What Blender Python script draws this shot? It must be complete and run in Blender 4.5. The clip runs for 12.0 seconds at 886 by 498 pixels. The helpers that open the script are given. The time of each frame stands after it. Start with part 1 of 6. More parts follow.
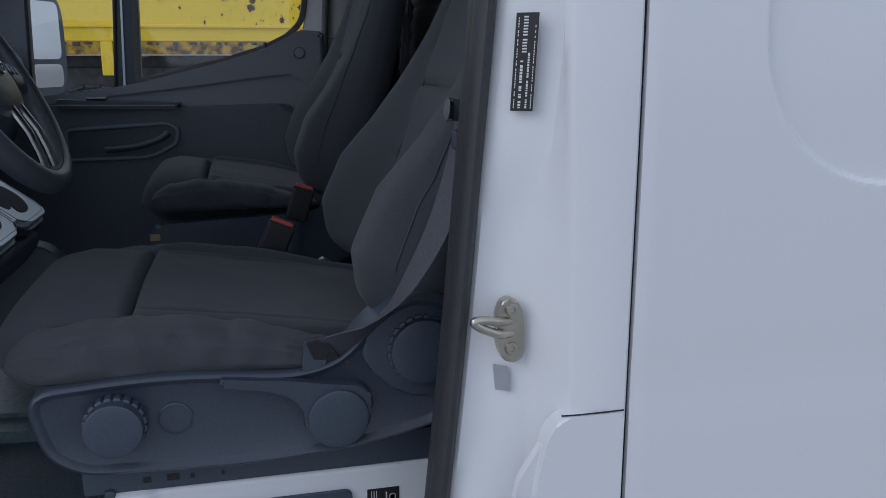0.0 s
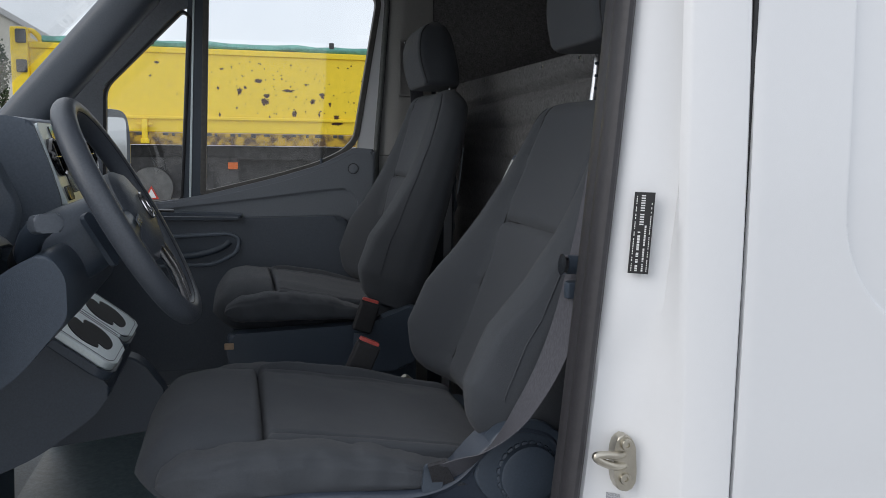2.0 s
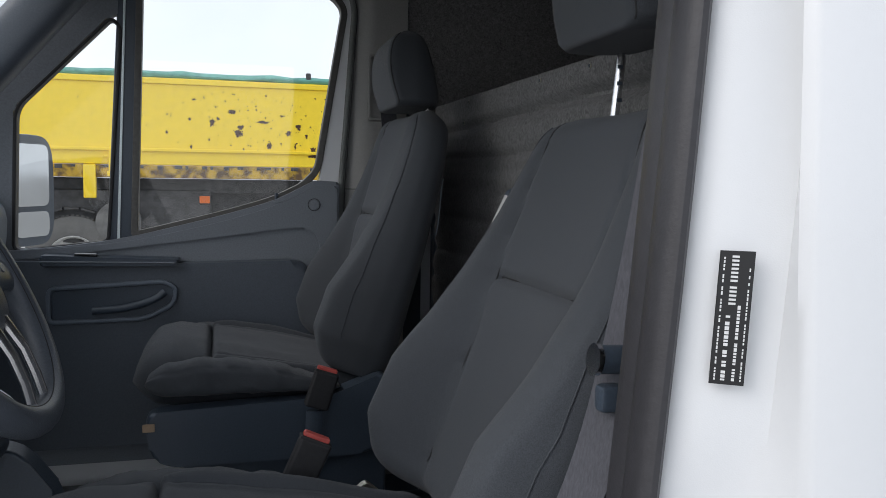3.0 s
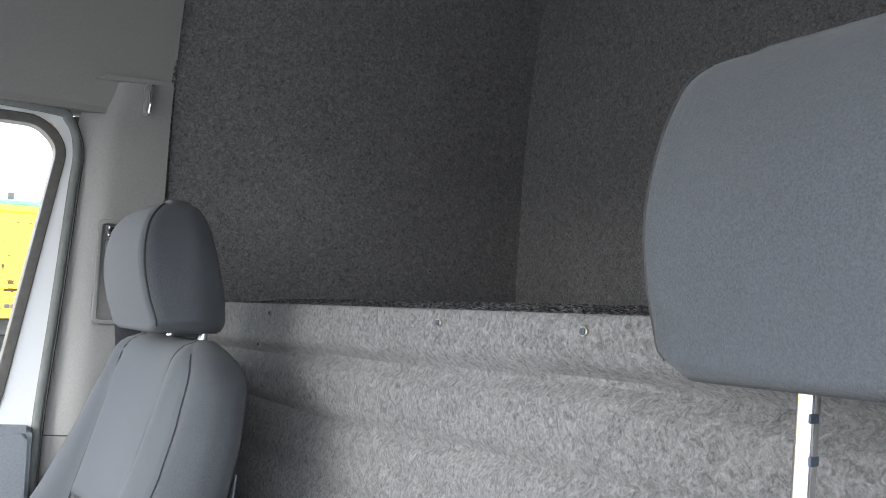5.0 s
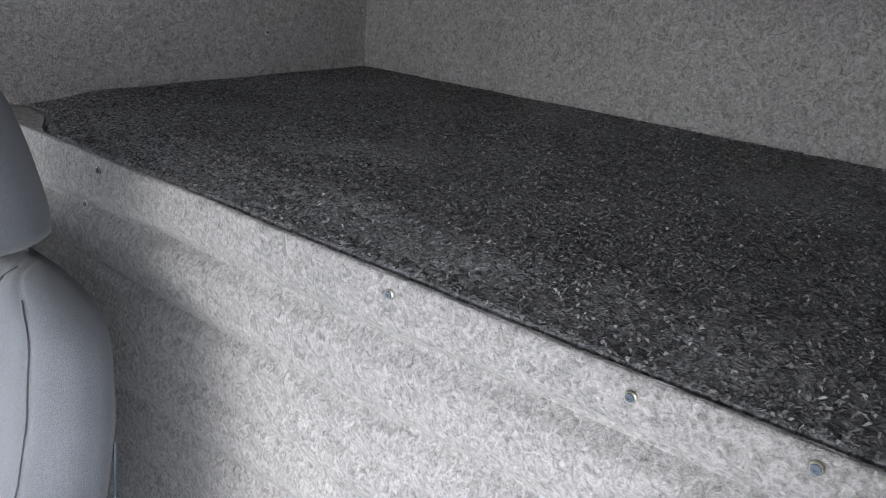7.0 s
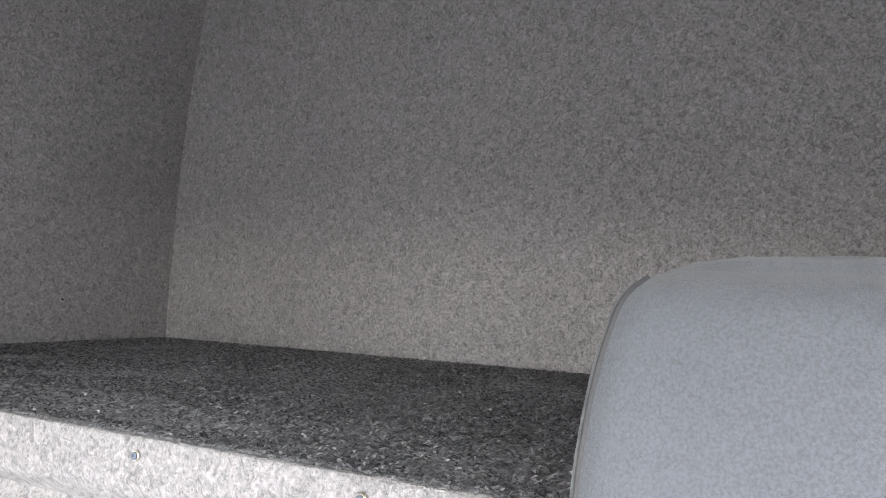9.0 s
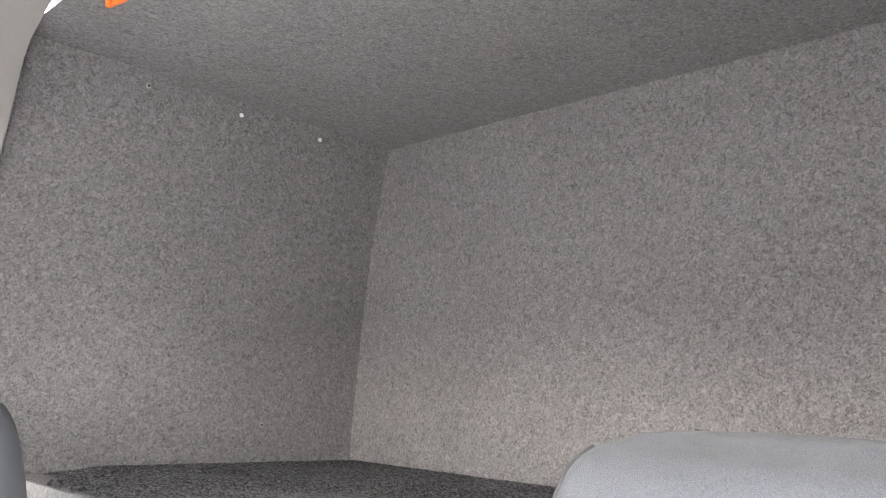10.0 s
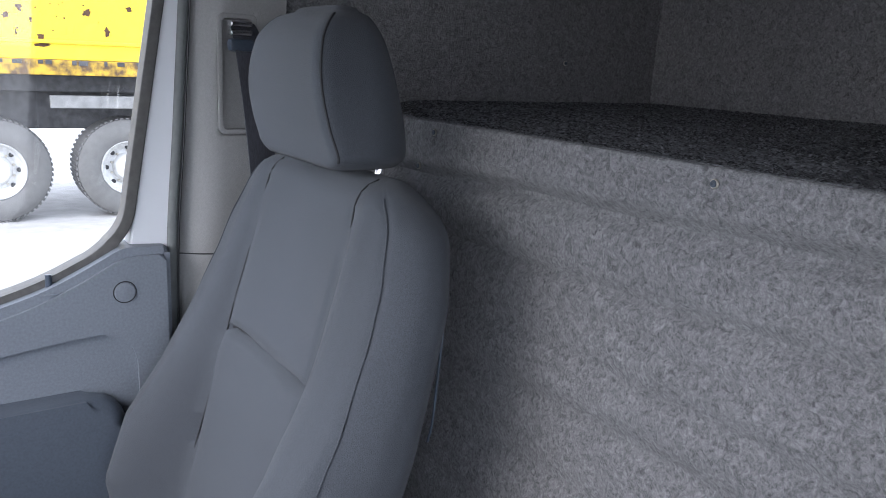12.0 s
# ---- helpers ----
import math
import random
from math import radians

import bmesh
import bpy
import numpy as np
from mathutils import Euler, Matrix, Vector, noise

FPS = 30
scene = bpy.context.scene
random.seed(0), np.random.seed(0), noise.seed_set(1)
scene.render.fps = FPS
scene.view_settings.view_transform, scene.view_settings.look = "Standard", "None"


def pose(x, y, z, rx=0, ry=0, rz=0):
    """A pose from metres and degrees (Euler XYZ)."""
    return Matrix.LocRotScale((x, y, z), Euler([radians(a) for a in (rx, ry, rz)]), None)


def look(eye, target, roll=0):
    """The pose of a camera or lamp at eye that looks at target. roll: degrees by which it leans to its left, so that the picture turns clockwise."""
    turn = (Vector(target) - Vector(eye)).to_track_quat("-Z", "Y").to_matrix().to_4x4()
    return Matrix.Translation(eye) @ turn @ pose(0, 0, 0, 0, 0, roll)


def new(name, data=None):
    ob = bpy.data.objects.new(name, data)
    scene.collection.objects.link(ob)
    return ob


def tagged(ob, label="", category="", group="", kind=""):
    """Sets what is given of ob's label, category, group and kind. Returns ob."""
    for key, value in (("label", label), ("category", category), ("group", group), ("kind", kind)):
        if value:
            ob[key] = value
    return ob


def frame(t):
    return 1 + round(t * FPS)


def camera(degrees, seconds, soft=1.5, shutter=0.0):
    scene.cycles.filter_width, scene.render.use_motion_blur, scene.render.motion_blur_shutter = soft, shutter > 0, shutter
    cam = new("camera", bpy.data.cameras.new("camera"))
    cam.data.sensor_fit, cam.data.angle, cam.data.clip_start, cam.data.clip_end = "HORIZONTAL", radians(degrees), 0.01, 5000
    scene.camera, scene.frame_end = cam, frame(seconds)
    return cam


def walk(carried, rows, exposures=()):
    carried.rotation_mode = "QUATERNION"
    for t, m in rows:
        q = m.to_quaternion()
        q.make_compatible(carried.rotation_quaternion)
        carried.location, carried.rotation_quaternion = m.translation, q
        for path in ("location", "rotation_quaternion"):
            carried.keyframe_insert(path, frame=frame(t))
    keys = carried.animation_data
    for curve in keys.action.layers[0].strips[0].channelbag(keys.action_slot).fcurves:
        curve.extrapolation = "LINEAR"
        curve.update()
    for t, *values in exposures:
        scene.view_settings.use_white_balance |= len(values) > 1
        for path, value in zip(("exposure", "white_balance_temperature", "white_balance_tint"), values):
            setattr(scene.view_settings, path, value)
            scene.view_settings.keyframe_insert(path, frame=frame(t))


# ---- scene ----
cam = camera(56.5, 12.0, soft=0.7, shutter=0.0)
PATH = [
    (0, (-0.181, -0.786, 1.482), (0.273, 1.11, 1.034), -0.1),
    (0.5, (-0.32, -0.888, 1.513), (0.072, 0.979, 0.913), 0.3),
    (1, (-0.365, -0.933, 1.529), (0.001, 0.936, 0.916), 0.2),
    (1.5, (-0.38, -0.933, 1.566), (0.006, 0.99, 1.174), 0.3),
    (1.7, (-0.379, -0.914, 1.576), (0.036, 1.017, 1.268), 0.5),
    (2, (-0.374, -0.867, 1.583), (0.107, 1.058, 1.334), 0.8),
    (2.5, (-0.308, -0.684, 1.581), (0.188, 1.241, 1.364), 0.7),
    (2.7, (-0.285, -0.607, 1.578), (0.212, 1.319, 1.371), 0.7),
    (4.3, (-0.184, 0.085, 1.665), (0.788, 1.827, 1.801), 1.5),
    (4.5, (-0.164, 0.132, 1.697), (0.885, 1.827, 1.853), 1.5),
    (5, (-0.147, 0.31, 1.788), (0.958, 1.97, 1.94), 2.2),
    (5.5, (-0.106, 0.483, 1.935), (1.034, 2.122, 1.815), 2.2),
    (6, (-0.082, 0.587, 2.024), (1.14, 2.15, 1.771), 2.6),
    (6.5, (-0.132, 0.644, 2.073), (1.177, 2.065, 1.555), 3.0),
    (7, (-0.11, 0.626, 2.056), (1.336, 1.818, 1.354), 3.7),
    (7.5, (-0.098, 0.593, 2.049), (1.586, 1.513, 1.486), 4.4),
    (7.7, (-0.108, 0.588, 2.037), (1.648, 1.439, 1.599), 4.8),
    (9.3, (-0.135, 0.456, 1.913), (1.551, 1.511, 2.129), 2.7),
    (9.5, (-0.17, 0.415, 1.959), (1.463, 1.534, 2.241), 2.8),
    (10, (-0.165, 0.342, 1.952), (1.236, 1.725, 2.308), 2.7),
    (10.5, (-0.136, 0.328, 1.987), (0.999, 1.949, 2.273), 2.5),
    (11, (-0.151, 0.361, 1.986), (0.918, 2.051, 1.983), 2.4),
    (11.3, (-0.156, 0.392, 1.973), (0.879, 2.097, 1.825), 2.1),
    (11.5, (-0.167, 0.402, 1.988), (0.851, 2.11, 1.776), 2.4),
    (12, (-0.254, 0.569, 1.874), (0.803, 2.208, 1.427), 2.6),
]
EXPOSURES = [
    (0, -0.25, 5650, 12), (0.5, 0.28, 5750, 12), (1, 0.42, 5950, 12), (1.5, 0.45, 6250, 10), (2.0, 0.38, 6400, 11), (2.7, 0.42, 6450, 11), (4.3, 2.4, 5650, 10), (4.6, 2.6, 5750, 10),
    (5, 3.25, 6400, 10), (5.5, 3.55, 6550, 7), (6.0, 3.9, 6800, 11), (6.5, 4.45, 6950, 12), (7.0, 4.0, 6450, 12), (7.5, 4.3, 6500, 13), (8.3, 4.3, 6600, 13), (9.3, 4.85, 6850, 14), (9.5, 5.0, 6950, 15), (10, 5.2, 7050, 16), (10.5, 4.55, 6900, 14), (11, 3.65, 6400, 15),
    (11.5, 2.9, 6150, 13), (12, 2.35, 5900, 15),
]
walk(cam, [(t, look(eye, target, roll)) for t, eye, target, roll in PATH], EXPOSURES)

# ---- world, sun, exposure ----
world = bpy.data.worlds.new("overcast")
scene.world = world
world.use_nodes = True
wn, wl = world.node_tree.nodes, world.node_tree.links
sky = wn.new("ShaderNodeTexSky")
sky.sky_type, sky.sun_disc = "NISHITA", False
sky.sun_elevation, sky.sun_rotation = radians(34), radians(254)
sky.air_density, sky.dust_density, sky.ozone_density = 1.0, 2.0, 1.0
# a closed layer of bright cloud over the clear sky
cloud, shade, veil = wn.new("ShaderNodeTexNoise"), wn.new("ShaderNodeValToRGB"), wn.new("ShaderNodeMix")
cloud.inputs["Scale"].default_value, cloud.inputs["Detail"].default_value = 2.2, 5
shade.color_ramp.elements[0].position, shade.color_ramp.elements[1].position = 0.3, 0.75
shade.color_ramp.elements[0].color, shade.color_ramp.elements[1].color = (5.6, 6.0, 6.6, 1), (8.4, 8.6, 8.9, 1)
veil.data_type = "RGBA"
veil.inputs["Factor"].default_value = 0.85
wl.new(cloud.outputs[0], shade.inputs[0])
wl.new(sky.outputs[0], veil.inputs["A"])
wl.new(shade.outputs[0], veil.inputs["B"])
wl.new(veil.outputs["Result"], wn["Background"].inputs[0])
wn["Background"].inputs[1].default_value = 0.12
sun_data = bpy.data.lights.new("sun", "SUN")
sun_data.energy, sun_data.angle, sun_data.color = 0.65, radians(40), (1.0, 0.96, 0.91)
sun = new("sun", sun_data)
sun.matrix_world = look((-6.2, -1.8, 4.3), (0, 0, 0))


# ---- materials ----
def mat(name, color, rough=0.5, metal=0.0, var=0.12, scale=60.0, bump=0.0, bump_scale=None, big=3.0, color2=None,
        sheen=0.0, coat=0.0, stretch=None, contrast=(0.3, 0.7), spec=0.5):
    """Principled surface with grain at two scales and fine relief."""
    m = bpy.data.materials.new(name)
    m.use_nodes = True
    n, l = m.node_tree.nodes, m.node_tree.links
    b = n["Principled BSDF"]
    b.inputs["Roughness"].default_value, b.inputs["Metallic"].default_value = rough, metal
    b.inputs["Specular IOR Level"].default_value = spec
    if sheen:
        b.inputs["Sheen Weight"].default_value = sheen
    if coat:
        b.inputs["Coat Weight"].default_value, b.inputs["Coat Roughness"].default_value = coat, 0.08
    co = n.new("ShaderNodeTexCoord")
    src = co.outputs["Object"]
    if stretch:
        mp = n.new("ShaderNodeMapping")
        mp.inputs["Scale"].default_value = stretch
        l.new(src, mp.inputs[0])
        src = mp.outputs[0]
    fine, wide = n.new("ShaderNodeTexNoise"), n.new("ShaderNodeTexNoise")
    fine.inputs["Scale"].default_value, fine.inputs["Detail"].default_value = scale, 4
    wide.inputs["Scale"].default_value, wide.inputs["Detail"].default_value = big, 3
    l.new(src, fine.inputs["Vector"])
    l.new(co.outputs["Object"], wide.inputs["Vector"])
    ramp = n.new("ShaderNodeValToRGB")
    c2 = color2 or tuple(min(1.0, c * (1 + var)) for c in color)
    c1 = color if color2 else tuple(c * (1 - var) for c in color)
    ramp.color_ramp.elements[0].position, ramp.color_ramp.elements[1].position = contrast
    ramp.color_ramp.elements[0].color, ramp.color_ramp.elements[1].color = (*c1, 1), (*c2, 1)
    l.new(fine.outputs[0], ramp.inputs[0])
    mix = n.new("ShaderNodeMix")
    mix.data_type, mix.blend_type = "RGBA", "MULTIPLY"
    mix.inputs["Factor"].default_value = 1.0
    r2 = n.new("ShaderNodeMapRange")
    r2.inputs["To Min"].default_value, r2.inputs["To Max"].default_value = 1 - var, 1 + var
    l.new(wide.outputs[0], r2.inputs[0])
    l.new(ramp.outputs[0], mix.inputs["A"])
    l.new(r2.outputs[0], mix.inputs["B"])
    l.new(mix.outputs["Result"], b.inputs["Base Color"])
    r3 = n.new("ShaderNodeMapRange")
    r3.inputs["To Min"].default_value, r3.inputs["To Max"].default_value = max(0.02, rough - 0.06), min(1.0, rough + 0.06)
    l.new(wide.outputs[0], r3.inputs[0])
    l.new(r3.outputs[0], b.inputs["Roughness"])
    if bump:
        bn, bt = n.new("ShaderNodeBump"), n.new("ShaderNodeTexNoise")
        bt.inputs["Scale"].default_value, bt.inputs["Detail"].default_value = bump_scale or scale, 3
        l.new(src, bt.inputs["Vector"])
        bn.inputs["Distance"].default_value, bn.inputs["Strength"].default_value = bump, 1.0
        l.new(bt.outputs[0], bn.inputs["Height"])
        l.new(bn.outputs[0], b.inputs["Normal"])
    return m


def glass(name, tint=(1, 1, 1), gloss=0.06):
    """Thin pane: clear with a faint reflection."""
    m = bpy.data.materials.new(name)
    m.use_nodes = True
    n, l = m.node_tree.nodes, m.node_tree.links
    n.remove(n["Principled BSDF"])
    tr, gl, mx, fr = (n.new("ShaderNodeBsdfTransparent"), n.new("ShaderNodeBsdfGlossy"), n.new("ShaderNodeMixShader"), n.new("ShaderNodeLayerWeight"))
    pw, ad = n.new("ShaderNodeMath"), n.new("ShaderNodeMath")
    pw.operation, ad.operation = "POWER", "MULTIPLY_ADD"
    pw.inputs[1].default_value, ad.inputs[1].default_value, ad.inputs[2].default_value = 5.0, 0.6, gloss * 0.5
    tr.inputs[0].default_value = (*tint, 1)
    gl.inputs["Roughness"].default_value = 0.02
    fr.inputs["Blend"].default_value = 0.5
    l.new(fr.outputs["Facing"], pw.inputs[0])
    l.new(pw.outputs[0], ad.inputs[0])
    l.new(ad.outputs[0], mx.inputs[0])
    l.new(tr.outputs[0], mx.inputs[1])
    l.new(gl.outputs[0], mx.inputs[2])
    l.new(mx.outputs[0], n["Material Output"].inputs[0])
    return m


WHITE = mat("white paint", (0.755, 0.765, 0.775), 0.3, var=0.004, scale=90, big=0.5, coat=0.4, bump=0.0001, bump_scale=900)
PLASTIC = mat("black grained plastic", (0.050, 0.066, 0.089), 0.38, var=0.1, scale=300, bump=0.0002, bump_scale=900)
DASH = mat("dark grained dashboard plastic", (0.120, 0.146, 0.182), 0.43, var=0.1, scale=300, bump=0.0002, bump_scale=800)
POCKET = mat("black padded door pocket", (0.085, 0.100, 0.122), 0.45, var=0.1, scale=300, bump=0.0002, bump_scale=800)
DASH_LIGHT = mat("dark grey dashboard plastic", (0.088, 0.102, 0.122), 0.42, var=0.1, scale=300, bump=0.0002, bump_scale=800)
COVER = mat("dark grained seat plastic", (0.047, 0.059, 0.081), 0.32, var=0.1, scale=300, bump=0.0002, bump_scale=800)
TRIM = mat("grey door trim plastic", (0.19, 0.208, 0.235), 0.5, var=0.1, scale=250, bump=0.0003, bump_scale=700)
PILLAR = mat("warm grey pillar plastic", (0.27, 0.265, 0.256), 0.6, var=0.06, scale=250, bump=0.0004, bump_scale=700)
HEADLINER = mat("light grey headliner cloth", (0.24, 0.231, 0.223), 0.9, var=0.06, scale=500, bump=0.0004, bump_scale=900)
FABRIC = mat("charcoal woven seat fabric", (0.050, 0.056, 0.065), 0.85, var=0.25, scale=700, bump=0.0006, bump_scale=1100, sheen=0.1)


def weave(m, size, depth):
    """Adds a diagonal twill to a cloth: fine raised ribs and lighter threads."""
    n, l = m.node_tree.nodes, m.node_tree.links
    b, bump, ramp = n["Principled BSDF"], next(k for k in n if k.type == "BUMP"), next(k for k in n if k.type == "VALTORGB")
    old = bump.inputs["Height"].links[0].from_socket
    wave, add, mix = n.new("ShaderNodeTexWave"), n.new("ShaderNodeMath"), n.new("ShaderNodeMath")
    wave.bands_direction = "DIAGONAL"
    wave.inputs["Scale"].default_value, wave.inputs["Distortion"].default_value, wave.inputs["Detail"].default_value = 0.628 / size, 0.6, 1
    l.new(n["Texture Coordinate"].outputs["Object"], wave.inputs["Vector"])
    add.operation = "MULTIPLY_ADD"
    add.inputs[1].default_value = depth
    l.new(wave.outputs["Fac"], add.inputs[0])
    l.new(old, add.inputs[2])
    l.new(add.outputs[0], bump.inputs["Height"])
    mix.operation = "MULTIPLY_ADD"
    mix.inputs[1].default_value = 0.025
    fine = ramp.inputs[0].links[0].from_socket
    l.new(wave.outputs["Fac"], mix.inputs[0])
    l.new(fine, mix.inputs[2])
    l.new(mix.outputs[0], ramp.inputs[0])
    return m


weave(FABRIC, 0.0012, 0.10)
SEAM = mat("black seam thread", (0.024, 0.025, 0.027), 0.8, var=0.2, scale=900)


def felt(name, dark, light, speck, contrast, relief, clump=0.35):
    """Needle felt: clumps of dark and light fibres, short matted hairs, soft relief."""
    m = mat(name, dark, 0.95, var=0.12, scale=speck, color2=light, contrast=contrast, sheen=0.12, big=5)
    n, l = m.node_tree.nodes, m.node_tree.links
    fine = next(k for k in n if k.type == "TEX_NOISE" and k.inputs["Scale"].default_value == speck)
    fine.inputs["Detail"].default_value, fine.inputs["Roughness"].default_value = 6, 0.62
    fine.inputs["Distortion"].default_value = 1.2
    wad, blend, ramp = n.new("ShaderNodeTexNoise"), n.new("ShaderNodeMix"), next(k for k in n if k.type == "VALTORGB")
    wad.inputs["Scale"].default_value, wad.inputs["Detail"].default_value, wad.inputs["Distortion"].default_value = speck * 0.42, 4, 1.5
    blend.inputs["Factor"].default_value = clump
    l.new(n["Texture Coordinate"].outputs["Object"], wad.inputs["Vector"])
    l.new(fine.outputs[0], blend.inputs["A"])
    l.new(wad.outputs[0], blend.inputs["B"])
    l.new(blend.outputs["Result"], ramp.inputs[0])
    hair, both, bump = n.new("ShaderNodeTexNoise"), n.new("ShaderNodeMath"), n.new("ShaderNodeBump")
    hair.inputs["Scale"].default_value, hair.inputs["Detail"].default_value, hair.inputs["Distortion"].default_value = speck * 0.55, 5, 2.0
    l.new(n["Texture Coordinate"].outputs["Object"], hair.inputs["Vector"])
    both.operation = "ADD"
    l.new(hair.outputs[0], both.inputs[0])
    l.new(fine.outputs[0], both.inputs[1])
    l.new(both.outputs[0], bump.inputs["Height"])
    bump.inputs["Distance"].default_value = relief
    l.new(bump.outputs[0], n["Principled BSDF"].inputs["Normal"])
    return m


FELT = felt("mottled grey felt", (0.076, 0.075, 0.077), (0.32, 0.314, 0.314), 270, (0.352, 0.698), 0.0021, 0.52)
FELT_DARK = felt("charcoal needle felt", (0.018, 0.019, 0.021), (0.38, 0.39, 0.41), 170, (0.40, 0.70), 0.006, 0.4)
RUBBER = mat("black rubber", (0.018, 0.018, 0.02), 0.6, var=0.15, scale=120, bump=0.0003, bump_scale=400)
SEAL = mat("dark grey door seal rubber", (0.035, 0.034, 0.038), 0.5, var=0.12, scale=90, bump=0.0003, bump_scale=300)
SEAL_PALE = mat("grey door seal rubber", (0.15, 0.158, 0.152), 0.6, var=0.1, scale=90, bump=0.0003, bump_scale=300)
TAUPE = mat("taupe window seal rubber", (0.10, 0.095, 0.088), 0.6, var=0.15, scale=90, bump=0.0003, bump_scale=300)
MAT = mat("dark rubber floor mat", (0.125, 0.165, 0.197), 0.5, var=0.25, scale=160, bump=0.0006, bump_scale=500, big=5)
# Near-white colour holds the glint of the upper wall screws.
ZINC_GLINT = mat("zinc screw with painted glint", (0.86, 0.86, 0.85), 0.45, 0.4, var=0.05, scale=300)
STEEL = mat("zinc plated steel", (0.5, 0.47, 0.4), 0.35, 1.0, var=0.12, scale=60, bump=0.0002, bump_scale=300)
CHROME = mat("brushed chrome", (0.75, 0.75, 0.76), 0.2, 1.0, var=0.05, scale=120)
SILVER = mat("silver painted plastic", (0.70, 0.78, 0.79), 0.32, 0.3, var=0.05, scale=400)
RED = mat("faded red buckle button", (0.5, 0.085, 0.07), 0.45, var=0.15, scale=90)
BELT = mat("dark grey belt webbing", (0.072, 0.073, 0.086), 0.7, var=0.2, scale=500, bump=0.0005, bump_scale=900, stretch=(1, 1, 0.2))
BLACK = mat("black printed film", (0.012, 0.012, 0.013), 0.4, var=0.1, scale=100)
PRINT = mat("white print", (0.7, 0.7, 0.7), 0.6, var=0.05, scale=200)
YELLOW = mat("worn yellow truck paint", (0.85, 0.61, 0.02), 0.45, var=0.06, scale=14, big=1.3, bump=0.002, bump_scale=5)
RUST = mat("brown rust", (0.07, 0.035, 0.02), 0.9, var=0.4, scale=50, bump=0.002, bump_scale=90)
TARP = mat("teal tarpaulin", (0.12, 0.32, 0.27), 0.6, var=0.2, scale=12, bump=0.01, bump_scale=14)
CHASSIS = mat("dusty dark truck chassis", (0.06, 0.06, 0.062), 0.75, var=0.35, scale=14, bump=0.004, bump_scale=30)
TYRE = mat("dusty tyre rubber", (0.13, 0.128, 0.124), 0.85, var=0.1, scale=14, bump=0.001, bump_scale=60)
RIM = mat("pale grey steel rim", (0.5, 0.5, 0.49), 0.5, 0.1, var=0.15, scale=20)
ORANGE = mat("orange plastic", (0.75, 0.16, 0.02), 0.45, var=0.15, scale=80)
CONCRETE = mat("pale concrete yard", (0.36, 0.352, 0.338), 0.9, var=0.12, scale=6, big=0.35, bump=0.004, bump_scale=40)
GLASS = glass("window glass", (0.985, 0.99, 0.985), 0.08)
# Mirror colour is toned down to dim its reflection of sky and yard.
MIRROR = mat("greyed mirror glass", (0.5, 0.52, 0.53), 0.06, 1.0, var=0.06, scale=5)
GLOSS = mat("glossy black screen", (0.006, 0.006, 0.007), 0.06, var=0.05, scale=20, coat=0.6)
CARD = mat("beige cardboard", (0.42, 0.3, 0.2), 0.85, var=0.15, scale=60)
LEATHER = mat("black wheel leather", (0.066, 0.076, 0.092), 0.36, var=0.12, scale=350, bump=0.0005, bump_scale=700)
LEAF = mat("tree foliage", (0.05, 0.075, 0.03), 0.8, var=0.4, scale=4)
BARK = mat("tree bark", (0.09, 0.07, 0.05), 0.9, var=0.3, scale=20, bump=0.01)
BUILDING = mat("cream corrugated cladding", (0.62, 0.59, 0.5), 0.6, var=0.06, scale=6)
LENS_RED = mat("red reflector", (0.55, 0.05, 0.03), 0.3, var=0.1, scale=60)


# ---- mesh helpers ----
def part(name, bm, material, parent=None, label="", smooth=True, angle=40, flatten=True):
    """Links a bmesh as one mesh object, under a thing or a part where one is given."""
    bmesh.ops.recalc_face_normals(bm, faces=bm.faces)
    me = bpy.data.meshes.new(name)
    bm.to_mesh(me)
    bm.free()
    me.materials.append(material)
    if smooth:
        me.shade_smooth()
        me.set_sharp_from_angle(angle=radians(angle))
    ob = new(name, me)
    if smooth and flatten and len(me.polygons) < 4000:
        w = ob.modifiers.new("flat faces", "WEIGHTED_NORMAL")
        w.keep_sharp, w.weight = True, 80
    if parent is not None:
        ob.parent = parent
        if parent.type == "EMPTY":
            ob.matrix_parent_inverse = Matrix.Translation(parent.location).inverted()
    if label:
        tagged(ob, label)
    return ob


def thing(name, at, label, category, group="", kind=""):
    e = new(name)
    e.location = at
    e.empty_display_size = 0.05
    return tagged(e, label, category, group, kind)


def box(bm, lo, hi, bev=0.004, seg=2, m=None):
    vs = [bm.verts.new((x, y, z)) for x in (lo[0], hi[0]) for y in (lo[1], hi[1]) for z in (lo[2], hi[2])]
    fs = [bm.faces.new([vs[i] for i in q]) for q in ((0, 1, 3, 2), (4, 6, 7, 5), (0, 4, 5, 1), (2, 3, 7, 6), (0, 2, 6, 4), (1, 5, 7, 3))]
    made = set(vs)
    if bev:
        es = list({e for f in fs for e in f.edges})
        r = bmesh.ops.bevel(bm, geom=es, offset=bev, segments=seg, affect="EDGES", profile=0.5)
        made = {v for v in vs if v.is_valid} | set(r["verts"])
    if m is not None:
        bmesh.ops.transform(bm, matrix=m, verts=list(made))
    return bm


def boxed(lo, hi, bev=0.004, seg=2, m=None):
    return box(bmesh.new(), lo, hi, bev, seg, m)


AX = {"x": lambda a, b, c: (c, a, b), "y": lambda a, b, c: (a, c, b), "z": lambda a, b, c: (a, b, c)}


